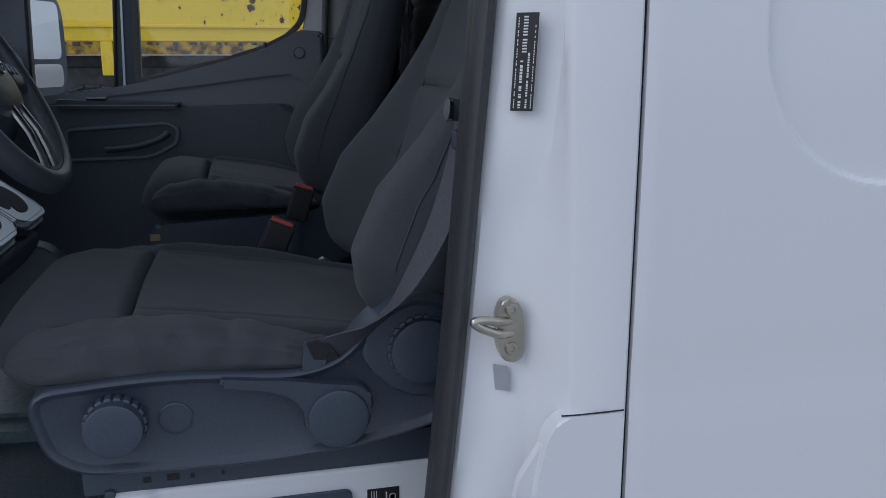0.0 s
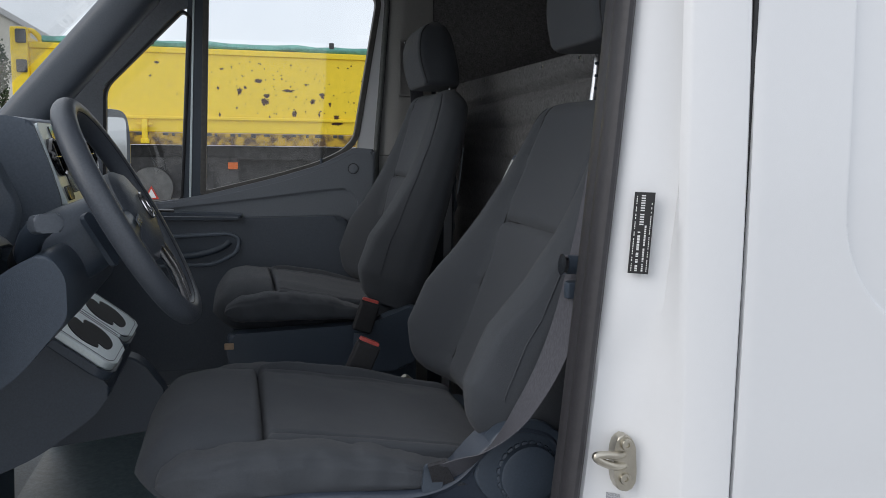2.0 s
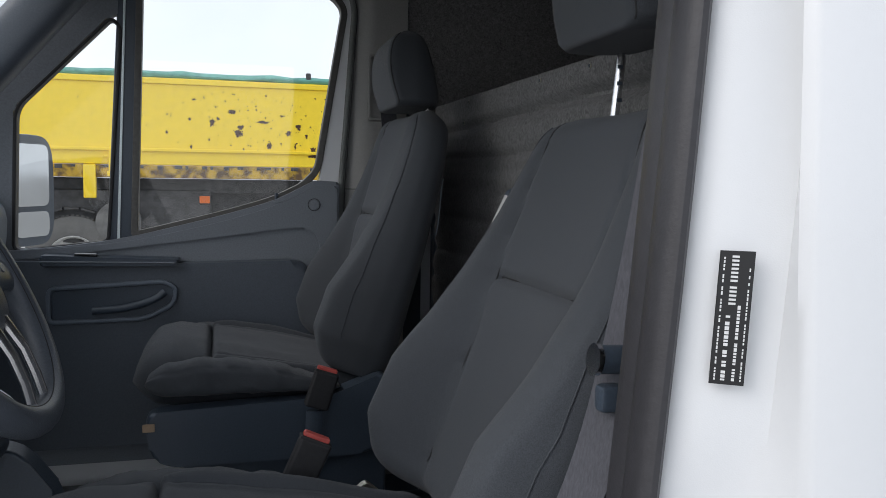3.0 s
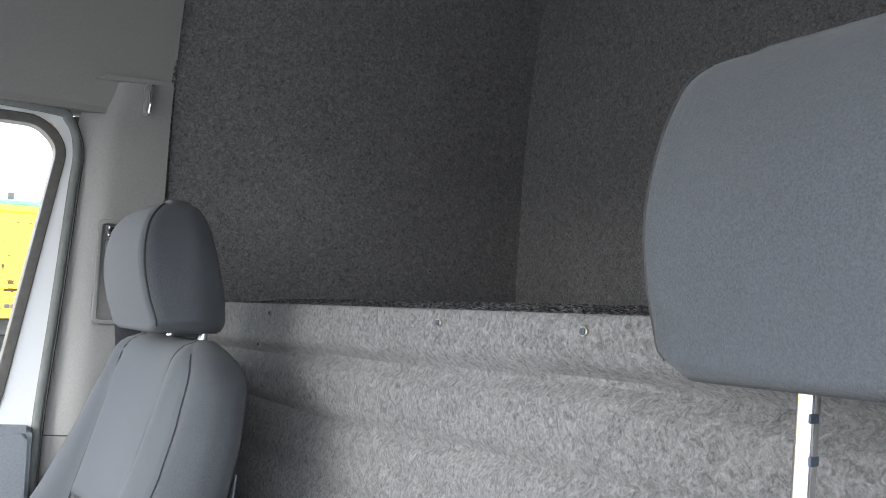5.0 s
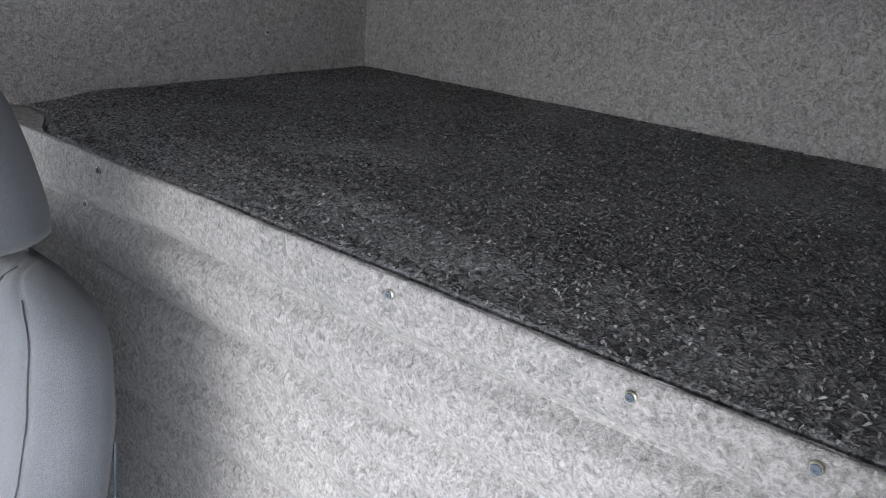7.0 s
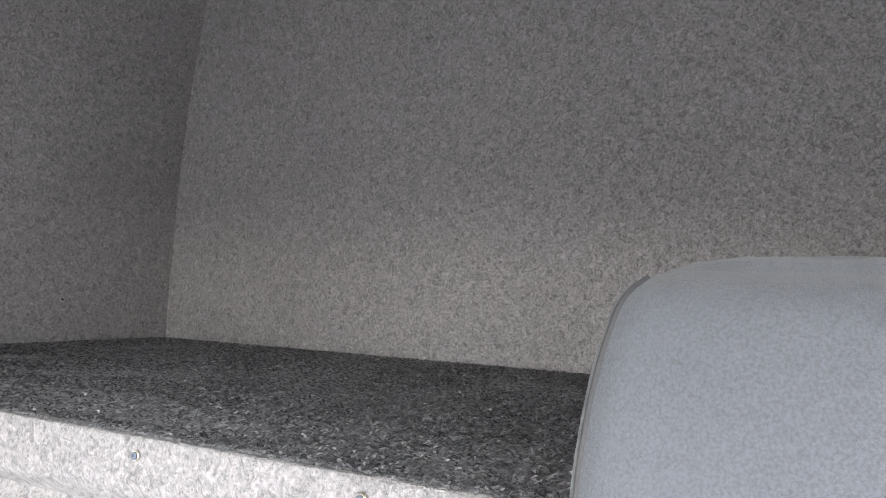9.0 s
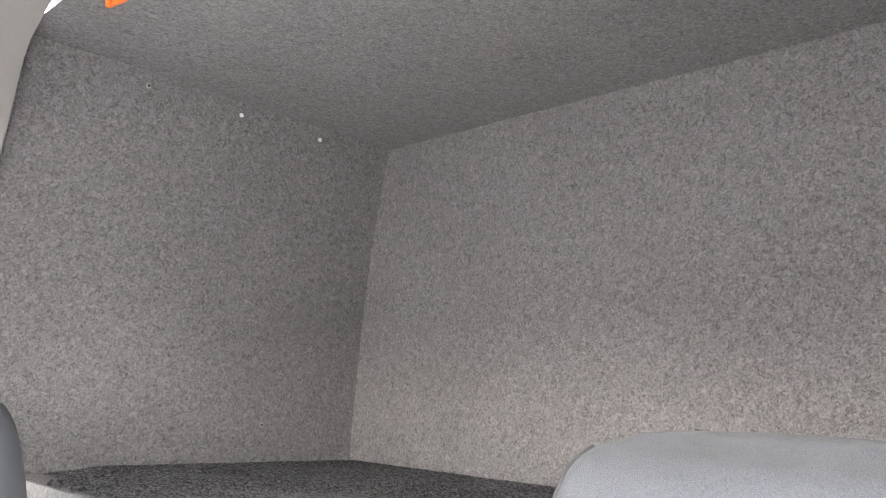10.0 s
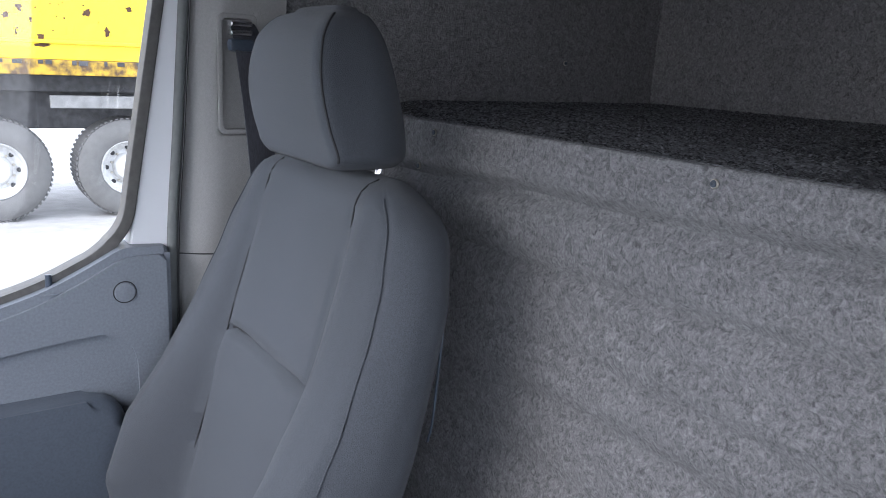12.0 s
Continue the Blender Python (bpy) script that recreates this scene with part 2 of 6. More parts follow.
def prism(bm, pts, axis, lo, hi, bev=0.0, seg=2):
    """A plate with the outline pts, from lo to hi along the axis (y: pts are x, z; x: y, z; z: x, y)."""
    f = AX[axis]
    a = [bm.verts.new(f(u, v, lo)) for u, v in pts]
    b = [bm.verts.new(f(u, v, hi)) for u, v in pts]
    k = len(pts)
    caps = [bm.faces.new(a), bm.faces.new(b)]
    for i in range(k):
        bm.faces.new((a[i], a[(i + 1) % k], b[(i + 1) % k], b[i]))
    if bev:
        es = [e for c in caps for e in c.edges]
        bmesh.ops.bevel(bm, geom=es, offset=bev, segments=seg, affect="EDGES", profile=0.5)
    return bm


def fillet(pts, r, n=5):
    """Rounds the corners of an outline; r is one radius or one for each corner."""
    out, k = [], len(pts)
    rs = r if isinstance(r, (list, tuple)) else [r] * k
    for i in range(k):
        p, a, b = Vector(pts[i]), Vector(pts[i - 1]), Vector(pts[(i + 1) % k])
        u, v = (a - p), (b - p)
        c = min(rs[i], 0.45 * u.length, 0.45 * v.length)
        if c <= 1e-5:
            out.append(tuple(p))
            continue
        s, e = p + u.normalized() * c, p + v.normalized() * c
        for j in range(n + 1):
            t = j / n
            out.append(tuple((1 - t) ** 2 * s + 2 * t * (1 - t) * p + t * t * e))
    return out


def offset(pts, w):
    """The outline moved outwards by w."""
    k, out = len(pts), []
    area = sum(pts[i][0] * pts[(i + 1) % k][1] - pts[(i + 1) % k][0] * pts[i][1] for i in range(k))
    s = 1 if area > 0 else -1
    for i in range(k):
        p, a, b = Vector(pts[i]), Vector(pts[i - 1]), Vector(pts[(i + 1) % k])
        d1, d2 = (p - a).normalized(), (b - p).normalized()
        n1, n2 = Vector((d1.y, -d1.x)) * s, Vector((d2.y, -d2.x)) * s
        nn = n1 + n2
        nn = nn / max(0.4, nn.length_squared / 2) if nn.length > 1e-6 else n1
        out.append(tuple(p + nn * w))
    return out


def ring(bm, inner, outer, axis, lo, hi, bev=0.0):
    """A frame between two outlines with the same number of corners."""
    f, k = AX[axis], len(inner)
    q = [[bm.verts.new(f(u, v, c)) for u, v in pts] for pts, c in ((inner, lo), (outer, lo), (outer, hi), (inner, hi))]
    edges = []
    for i in range(k):
        j = (i + 1) % k
        for s in range(4):
            bm.faces.new((q[s][i], q[s][j], q[(s + 1) % 4][j], q[(s + 1) % 4][i]))
    if bev:
        bm.edges.ensure_lookup_table()
        loops = {v: s for s in range(4) for v in q[s]}
        edges = [e for e in bm.edges if e.verts[0] in loops and e.verts[1] in loops and loops[e.verts[0]] == loops[e.verts[1]]]
        bmesh.ops.bevel(bm, geom=edges, offset=bev, segments=2, affect="EDGES", profile=0.5)
    return bm


def loft(bm, rings, caps=True, close=True):
    """A skin over closed rings of the same number of points."""
    vs = [[bm.verts.new(p) for p in r] for r in rings]
    k = len(rings[0])
    for a, b in zip(vs, vs[1:]):
        for i in range(k if close else k - 1):
            bm.faces.new((a[i], a[(i + 1) % k], b[(i + 1) % k], b[i]))
    if caps:
        bm.faces.new(vs[0])
        bm.faces.new(list(reversed(vs[-1])))
    return bm


def sheet(bm, f, nu, nv, u=(0, 1), v=(0, 1)):
    """A surface over a grid: f(u, v) gives the point."""
    g = [[bm.verts.new(f(u[0] + (u[1] - u[0]) * i / nu, v[0] + (v[1] - v[0]) * j / nv)) for j in range(nv + 1)] for i in range(nu + 1)]
    for i in range(nu):
        for j in range(nv):
            bm.faces.new((g[i][j], g[i + 1][j], g[i + 1][j + 1], g[i][j + 1]))
    return bm


def smooth_path(pts, n=8):
    """Catmull-Rom through the points."""
    p = [Vector(q) for q in pts]
    p = [2 * p[0] - p[1]] + p + [2 * p[-1] - p[-2]]
    out = []
    for a, b, c, d in zip(p, p[1:], p[2:], p[3:]):
        for i in range(n):
            t = i / n
            out.append(0.5 * (2 * b + (c - a) * t + (2 * a - 5 * b + 4 * c - d) * t * t + (3 * b - a - 3 * c + d) * t ** 3))
    return out + [p[-2]]


def tube(bm, pts, r, n=10, closed=False, side=None):
    """A round bar along points; r is a radius, or (half width, half height) about the side direction."""
    pts = [Vector(p) for p in pts]
    rings, k = [], len(pts)
    up = None
    for i, p in enumerate(pts):
        d = (pts[(i + 1) % k] - pts[i - 1]) if closed else (pts[min(i + 1, k - 1)] - pts[max(i - 1, 0)])
        d.normalize()
        if side is not None:
            x = Vector(side)
        else:
            x = up if up is not None else (Vector((0, 0, 1)) if abs(d.z) < 0.9 else Vector((1, 0, 0)))
        x = (x - d * x.dot(d)).normalized()
        up = x
        y = d.cross(x)
        a, b = r if isinstance(r, tuple) else (r, r)
        rings.append([p + x * a * math.cos(2 * math.pi * j / n) + y * b * math.sin(2 * math.pi * j / n) for j in range(n)])
    if closed:
        rings.append(rings[0])
    loft(bm, rings, caps=not closed)
    if closed:
        bmesh.ops.remove_doubles(bm, verts=bm.verts, dist=1e-6)
    return bm


def ribbon(bm, pts, side, w, th=0.0022):
    """A flat strap along points; side gives the way across at each end."""
    pts = [Vector(p) for p in pts]
    s0, s1 = (Vector(s) for s in side)
    rings, k = [], len(pts)
    for i, p in enumerate(pts):
        d = (pts[min(i + 1, k - 1)] - pts[max(i - 1, 0)]).normalized()
        x = s0.lerp(s1, i / (k - 1))
        x = (x - d * x.dot(d)).normalized() * w / 2
        y = d.cross(x).normalized() * th / 2
        rings.append([p + x * a + y * b for a, b in ((-1, -0.6), (-0.96, -1), (0.96, -1), (1, -0.6), (1, 0.6), (0.96, 1), (-0.96, 1), (-1, 0.6))])
    return loft(bm, rings)


def lathe(bm, prof, m, n=32):
    """Turns a profile of (radius, height) round the z axis of the pose m."""
    rings = [[m @ Vector((r * math.cos(2 * math.pi * j / n), r * math.sin(2 * math.pi * j / n), h)) for j in range(n)] for r, h in prof]
    return loft(bm, rings)


def sstep(a, b, x):
    t = max(0.0, min(1.0, (x - a) / (b - a)))
    return t * t * (3 - 2 * t)


def interp(x, *pairs):
    for (a, b), (c, d) in zip(pairs, pairs[1:]):
        if x <= c:
            return b + (d - b) * max(0.0, (x - a) / (c - a))
    return pairs[-1][1]


def soft(x, *pairs):
    """interp with its corners rounded off."""
    return sum(interp(min(1.0, max(0.0, x + 0.035 * k)), *pairs) for k in range(-4, 5)) / 9


def sgnpow(v, p):
    return math.copysign(abs(v) ** p, v)


OUT = pose(0, 0, 0, 90)      # a lathe's axis turned to -y, towards the open door


# ---- setting: ground, van shell, felt-lined sleeping recess ----
bm = bmesh.new()
box(bm, (-400, -400, -0.2), (400, 400, 0), 0)
tagged(part("ground", bm, CONCRETE, smooth=False), "pale bare concrete yard, dusty and bright", "ground", kind="structure")

CY = 1.01            # middle of the van
BULK_X, BACK_X = 0.354, 1.115
SHELF_Z, CEIL_Z = 1.80, 2.542


def side_y(z):
    """Inner side of the passenger wall at height z."""
    return interp(z, (1.0, 1.895), (1.8, 1.882), (2.1, 1.868), (2.3, 1.845), (2.52, 1.815), (2.6, 1.79))


# van shell: one thing with its body panels
van = thing("van", (0.5, CY, 0.0), "white high-roof delivery van with its driver door open", "van")

SEAM_X = 0.2185


def panel_y(x, z):
    """Outer skin of the driver's side: a rounded field is pressed in, the roof leans inwards."""
    d = min(x - 0.36, z - 1.345)
    cx, cz, r = 0.36 + 0.17, 1.345 + 0.17, 0.17
    if x < cx and z < cz:
        d = r - math.hypot(x - cx, z - cz)
    press = 0.009 * sstep(-0.0025, 0.0025, d)
    waist = 0.004 * math.exp(-((z - 1.13) / 0.05) ** 2)
    return press + waist * 0.5 + 0.05 * sstep(1.4, 2.6, z) + 0.004 * sstep(0.0, 0.03, SEAM_X + 0.02 - x)


bm = bmesh.new()
xs = [SEAM_X + 0.004 + 0.002 * i for i in range(216)] + [0.66 + 0.24 * i for i in range(1, 13)]
zs = [0.822 + 0.0025 * i for i in range(319)] + [1.62 + 0.098 * i for i in range(1, 11)]
g = [[bm.verts.new((x, panel_y(x, z), z)) for z in zs] for x in xs]
for i in range(len(xs) - 1):
    for j in range(len(zs) - 1):
        bm.faces.new((g[i][j], g[i + 1][j], g[i + 1][j + 1], g[i][j + 1]))
for i in range(len(zs) - 1):
    a, b = g[0][i], g[0][i + 1]
    c, d = bm.verts.new((a.co.x, 0.04, a.co.z)), bm.verts.new((b.co.x, 0.04, b.co.z))
    bm.faces.new((a, b, d, c))
part("side_panel", bm, WHITE, van)
part("lower_cladding", prism(bmesh.new(), fillet([(SEAM_X + 0.012, 0.45), (3.5, 0.45), (3.5, 0.818), (0.5, 0.815), (0.33, 0.812), (SEAM_X + 0.03, 0.80)], 0.02), "y", -0.012, 0.05, 0.006), DASH_LIGHT, van, "dark grey plastic cladding")


def opening_x(z):
    """Rear edge of the driver's door opening."""
    return interp(z, (0.5, -0.012), (0.97, 0.034), (1.17, 0.054), (1.42, 0.075), (1.67, 0.098), (2.1, 0.138))


def bpillar_ring(z):
    s = opening_x(z)
    dent = 0.010 * sstep(1.40, 1.30, z) * sstep(0.9, 1.05, z)
    crease = 0.152 - 0.010 * sstep(1.2, 1.6, z)
    pts = [(s - 0.012, 0.135), (s - 0.004, 0.098), (s + 0.006, 0.084), (s + 0.022, 0.072 + dent), (s + 0.04, 0.063 + dent)]
    e = max(s + 0.055, 0.118 if z < 1.5 else s + 0.05)
    pts += [(e, 0.056 + dent * 0.7), (e + 0.012, 0.048), (crease - 0.003, 0.024), (crease + 0.001, 0.016), (crease + 0.006, 0.012),
            (crease + 0.026, 0.005), (0.200, 0.001), (0.2145, 0.001), (0.2178, 0.004), (0.2183, 0.045)]
    lean = 0.05 * sstep(1.4, 2.6, z)
    return [Vector((x, y + lean, z)) for x, y in pts]


bm = bmesh.new()
loft(bm, [bpillar_ring(0.5 + 0.02 * i) for i in range(86)], caps=False, close=False)
part("door_pillar", bm, WHITE, van, "white painted door pillar")
# pillar cavity behind the painted face
bm = bmesh.new()
prism(bm, [(0.10, 0.14), (0.214, 0.05), (0.30, 0.05), (0.30, 0.16)], "z", 0.5, 2.2, 0.004)
part("pillar_core", bm, PLASTIC, van)
bm = bmesh.new()
rows = [0.5 + 0.1 * i for i in range(17)]
tube(bm, [(opening_x(z) - 0.009, 0.094 + 0.05 * sstep(1.4, 2.6, z), z) for z in rows], (0.0115, 0.021), 14, side=(1, 0, 0))
tube(bm, [(opening_x(z) - 0.010, 0.120 + 0.05 * sstep(1.4, 2.6, z), z) for z in rows], (0.009, 0.022), 10, side=(1, 0, 0))
part("door_seal", bm, SEAL, van, "dark grey rubber door seal")

# fuel flap under the shut line of the pillar
flap_pts = fillet([(0.126, 1.074), (0.140, 1.0985), (0.2145, 1.0985), (0.2155, 0.826), (0.098, 0.826), (0.102, 0.93), (0.116, 1.03)], [0.010, 0.012, 0.006, 0.004, 0.01, 0.02, 0.03], 4)
flap = part("fuel_flap", prism(bmesh.new(), flap_pts, "y", -0.001, 0.028, 0.004, 3), WHITE, van)
flange = fillet([(0.083, 0.817), (0.093, 0.865), (0.088, 0.912), (0.092, 0.992), (0.098, 1.021), (0.132, 1.076), (0.145, 1.081), (0.133, 1.03), (0.118, 0.93), (0.112, 0.82)], 0.008, 3)
part("flange", prism(bmesh.new(), flange, "y", 0.0135, 0.026, 0.0015), WHITE, flap)
for z in (0.994, 0.847):
    b = bmesh.new()
    lathe(b, [(0.0052, 0), (0.0052, 0.004), (0.0042, 0.006), (0.0042, 0.019), (0.0030, 0.021)], Matrix.Translation((0.099, 0.0145, z)) @ OUT, 12)
    part("rubber_stop", b, RUBBER, flap, "black rubber stop")
bm = bmesh.new()
tube(bm, smooth_path([(0.142, 0.004, 1.0992), (0.160, 0.0012, 1.0998), (0.190, 0.0006, 1.1000), (0.2150, 0.0006, 1.1002)], 4), 0.0010, 6)
box(bm, (0.2180, 0.010, 0.5), (0.2230, 0.04, 2.1), 0)
part("shut_line", bm, RUBBER, van)

# striker on the door pillar
striker = thing("door_striker", (0.098, 0.066, 1.197), "zinc plated door striker with two screws on the white pillar", "striker")
bm = bmesh.new()
prism(bm, fillet([(0.090, 1.148), (0.112, 1.148), (0.115, 1.168), (0.112, 1.208), (0.102, 1.223), (0.088, 1.222), (0.082, 1.205), (0.083, 1.170)], 0.012, 5), "y", 0.052, 0.068, 0.0025, 3)
part("plate", bm, STEEL, striker)
bm = bmesh.new()
tube(bm, smooth_path([(0.100, 0.058, 1.196), (0.084, 0.047, 1.199), (0.066, 0.042, 1.203), (0.052, 0.040, 1.203), (0.060, 0.041, 1.195), (0.082, 0.046, 1.185), (0.102, 0.058, 1.181)], 6), 0.0052, 12)
part("loop", bm, STEEL, striker)
for z in (1.211, 1.166):
    b = bmesh.new()
    lathe(b, [(0.0075, 0.0), (0.0078, 0.003), (0.0068, 0.0048), (0.0034, 0.0050), (0.0030, 0.0022), (0.0005, 0.0020)], Matrix.Translation((0.098, 0.052, z)) @ OUT, 18)
    part("screw", b, STEEL, striker)


def pillar_patch(x0, x1, z0, z1, y0, y1, lean):
    """A flat label on the sloping pillar face: returns a map of its own (u, v, lift) to the world."""
    def f(u, v, h):
        x = x0 + (x1 - x0) * u + lean * v * (z1 - z0)
        return Vector((x, y0 + (y1 - y0) * u - h, z0 + (z1 - z0) * v))
    return f


def label_plate(bm, f, u0, u1, v0, v1, h):
    vs = [bm.verts.new(f(u, v, k)) for k in (0, h) for u, v in ((u0, v0), (u1, v0), (u1, v1), (u0, v1))]
    for q in ((0, 1, 2, 3), (4, 5, 6, 7), (0, 1, 5, 4), (1, 2, 6, 5), (2, 3, 7, 6), (3, 0, 4, 7)):
        bm.faces.new([vs[i] for i in q])
    return bm


sticker = thing("service_sticker", (0.106, 0.062, 1.43), "narrow black service sticker with white print on the pillar", "sticker")
f = pillar_patch(0.0965, 0.1165, 1.4285, 1.5295, 0.0645, 0.0505, 0.055)
part("film", label_plate(bmesh.new(), f, 0, 1, 0, 1, 0.0012), BLACK, sticker, smooth=False)
bm = bmesh.new()
rnd = random.Random(4)
for u0, u1, h in ((0.10, 0.14, 0.96), (0.30, 0.42, 0.56), (0.62, 0.70, 0.60), (0.86, 0.895, 0.9)):
    v = 0.03
    while v < h - 0.02:
        w = rnd.uniform(0.012, 0.03)
        label_plate(bm, f, u0, u1, v, min(v + w, h), 0.0016)
        v += w + rnd.choice((0.008, 0.008, 0.03))
for v0, v1 in ((0.60, 0.74), (0.77, 0.98)):
    v = v0
    while v < v1:
        label_plate(bm, f, 0.34, 0.54, v, v + 0.016, 0.0016)
        v += 0.03
part("print", bm, PRINT, sticker, "rows of small white bars", smooth=False)
note = tagged(part("paper_label", label_plate(bmesh.new(), pillar_patch(0.087, 0.1015, 1.108, 1.139, 0.0745, 0.0645, -0.1), 0, 1, 0, 1, 0.0015), mat("grey printed label", (0.33, 0.34, 0.36), 0.6, var=0.35, scale=900, contrast=(0.42, 0.58)), smooth=False), "small square grey label under the door striker", "label")

# shell round the cab, out of sight
bm = bmesh.new()
prism(bm, [(-0.95, 2.13), (3.5, 2.13), (3.5, 2.66), (-0.35, 2.66), (-0.75, 2.35)], "y", 0.075, 0.16, 0.01)
part("roof_side", bm, WHITE, van)
bm = bmesh.new()
prism(bm, fillet([(-0.40, 2.64), (3.5, 2.64), (3.5, 2.72), (-0.35, 2.72)], 0.02), "y", 0.11, 1.91, 0.02)
part("roof", bm, WHITE, van)
bm = bmesh.new()
prism(bm, [(0.30, 0.45), (3.5, 0.45), (3.5, 2.13), (0.30, 2.13)], "y", 1.925, 2.0, 0.01)
prism(bm, [(-0.60, 2.14), (3.5, 2.14), (3.5, 2.63), (-0.40, 2.63)], "y", 1.90, 1.975, 0.01)
part("far_side_panel", bm, WHITE, van)
part("rear_panel", boxed((3.5, 0.05, 0.45), (3.56, 1.97, 2.7), 0.01), WHITE, van)
part("underbody", boxed((-1.35, 0.2, 0.30), (3.5, 1.82, 0.58), 0.02), CHASSIS, van)
bm = bmesh.new()
prism(bm, [(-0.72, 2.12), (-0.60, 2.10), (-0.36, 2.64), (-0.48, 2.66)], "y", 0.12, 1.90, 0.01)
part("windscreen_header", bm, HEADLINER, van)
bm = bmesh.new()
prism(bm, [(-1.36, 0.45), (-1.28, 0.45), (-1.28, 1.45), (-1.36, 1.45)], "y", 0.12, 1.90, 0.01)
part("bulkhead_front", bm, PLASTIC, van)
pane = part("windscreen", prism(bmesh.new(), [(-1.318, 1.46), (-1.31, 1.46), (-0.655, 2.115), (-0.663, 2.115)], "y", 0.16, 1.86), GLASS, van, "clear windscreen glass")
pane.visible_shadow = False
bm = bmesh.new()
box(bm, (-0.95, 0.06, 0.42), (-0.05, 0.40, 0.47), 0.01)
box(bm, (-0.95, 0.385, 0.42), (-0.05, 0.42, 0.62), 0.01)
part("entry_step", bm, MAT, van, "black ribbed entry step")

# cab floor
bm = bmesh.new()
box(bm, (-1.28, 0.42, 0.60), (BULK_X, 1.86, 0.655), 0.006)
tagged(part("floor", bm, MAT), "dark scuffed rubber cab floor mat", "floor", kind="structure")
bm = bmesh.new()
sheet(bm, lambda u, v: (-0.98 + 0.72 * u, 0.43 - 0.075 * v, 0.660 - 0.05 * v ** 2 + 0.004 * math.sin(v * 3.1)), 30, 8)
sill = tagged(part("door_sill", bm, MAT), "worn black plastic entry sill cover with screws", "sill", kind="structure")
# trodden dust on the driver's side of the mat
FLOOR = mat("scuffed rubber floor mat", (0.125, 0.165, 0.197), 0.5, var=0.25, scale=160, bump=0.0006, bump_scale=500, big=5)
fn, fl = FLOOR.node_tree.nodes, FLOOR.node_tree.links
pos, away, patch = fn.new("ShaderNodeVectorMath"), fn.new("ShaderNodeVectorMath"), fn.new("ShaderNodeMapRange")
grit, mask, pale = fn.new("ShaderNodeTexNoise"), fn.new("ShaderNodeMath"), fn.new("ShaderNodeMix")
pos.operation, away.operation, mask.operation = "MULTIPLY_ADD", "LENGTH", "MULTIPLY"
pos.inputs[1].default_value, pos.inputs[2].default_value = (4.0, 5.6, 0.0), (3.3, -3.2, 0.0)
patch.inputs["From Min"].default_value, patch.inputs["From Max"].default_value = 1.35, 0.30
grit.inputs["Scale"].default_value, grit.inputs["Detail"].default_value, grit.inputs["Roughness"].default_value = 26, 8, 0.7
edge = fn.new("ShaderNodeMapRange")
edge.inputs["From Min"].default_value, edge.inputs["From Max"].default_value = 0.36, 0.60
pale.data_type = "RGBA"
pale.inputs["B"].default_value = (0.42, 0.41, 0.37, 1)
base = fn["Principled BSDF"].inputs["Base Color"].links[0].from_socket
fl.new(fn["Texture Coordinate"].outputs["Object"], pos.inputs[0])
fl.new(pos.outputs[0], away.inputs[0])
fl.new(away.outputs["Value"], patch.inputs[0])
fl.new(fn["Texture Coordinate"].outputs["Object"], grit.inputs["Vector"])
fl.new(grit.outputs[0], edge.inputs[0])
fl.new(patch.outputs[0], mask.inputs[0])
fl.new(edge.outputs[0], mask.inputs[1])
fl.new(mask.outputs[0], pale.inputs["Factor"])
fl.new(base, pale.inputs["A"])
fl.new(pale.outputs["Result"], fn["Principled BSDF"].inputs["Base Color"])
bpy.data.objects["floor"].data.materials[0] = FLOOR
# raised mat of the far footwell
bm = bmesh.new()
prism(bm, fillet([(-0.93, 1.10), (-0.44, 1.045), (-0.44, 1.82), (-0.93, 1.82)], [0.06, 0.02, 0.02, 0.03]), "z", 0.655, 0.682, 0.008, 3)
prism(bm, fillet([(-0.88, 1.17), (-0.46, 1.125), (-0.46, 1.80), (-0.88, 1.80)], [0.06, 0.02, 0.02, 0.03]), "z", 0.680, 0.694, 0.006, 3)
tagged(part("footwell_mat", bm, mat("green grey rubber mat", (0.15, 0.205, 0.222), 0.36, var=0.2, scale=80, bump=0.0006, bump_scale=400)), "moulded grey rubber mat in the passenger footwell", "floor mat")
tagged(part("far_sill", boxed((-0.95, 1.80, 0.66), (0.0, 1.885, 0.74), 0.012), mat("pale grey sill", (0.2, 0.21, 0.21), 0.5, var=0.1, scale=60)), "pale grey sill strip under the passenger door", "sill", kind="structure")
for y in (0.513, 0.941):
    stud = thing("floor_stud", (-0.462, y, 0.655), "black plastic stud fixing the rubber floor mat", "stud", "floor studs")
    b = bmesh.new()
    lathe(b, [(0.016, 0), (0.016, 0.003), (0.013, 0.005), (0.008, 0.006)], Matrix.Translation((-0.462, y, 0.655)), 18)
    part("washer", b, PLASTIC, stud)
    b = bmesh.new()
    lathe(b, [(0.0075, 0.006), (0.0075, 0.015), (0.006, 0.017), (0.003, 0.0172), (0.003, 0.012)], Matrix.Translation((-0.462, y, 0.655)), 6)
    part("bolt", b, PLASTIC, stud)
for x in (-0.64, -0.47):
    b = bmesh.new()
    lathe(b, [(0.011, 0), (0.011, 0.003), (0.008, 0.005), (0.004, 0.005), (0.004, 0.002)], Matrix.Translation((x, 0.392, 0.648)), 14)
    part("screw", b, STEEL, sill)

# felt lining: bulkhead, shelf, side wall, rear wall, ceiling


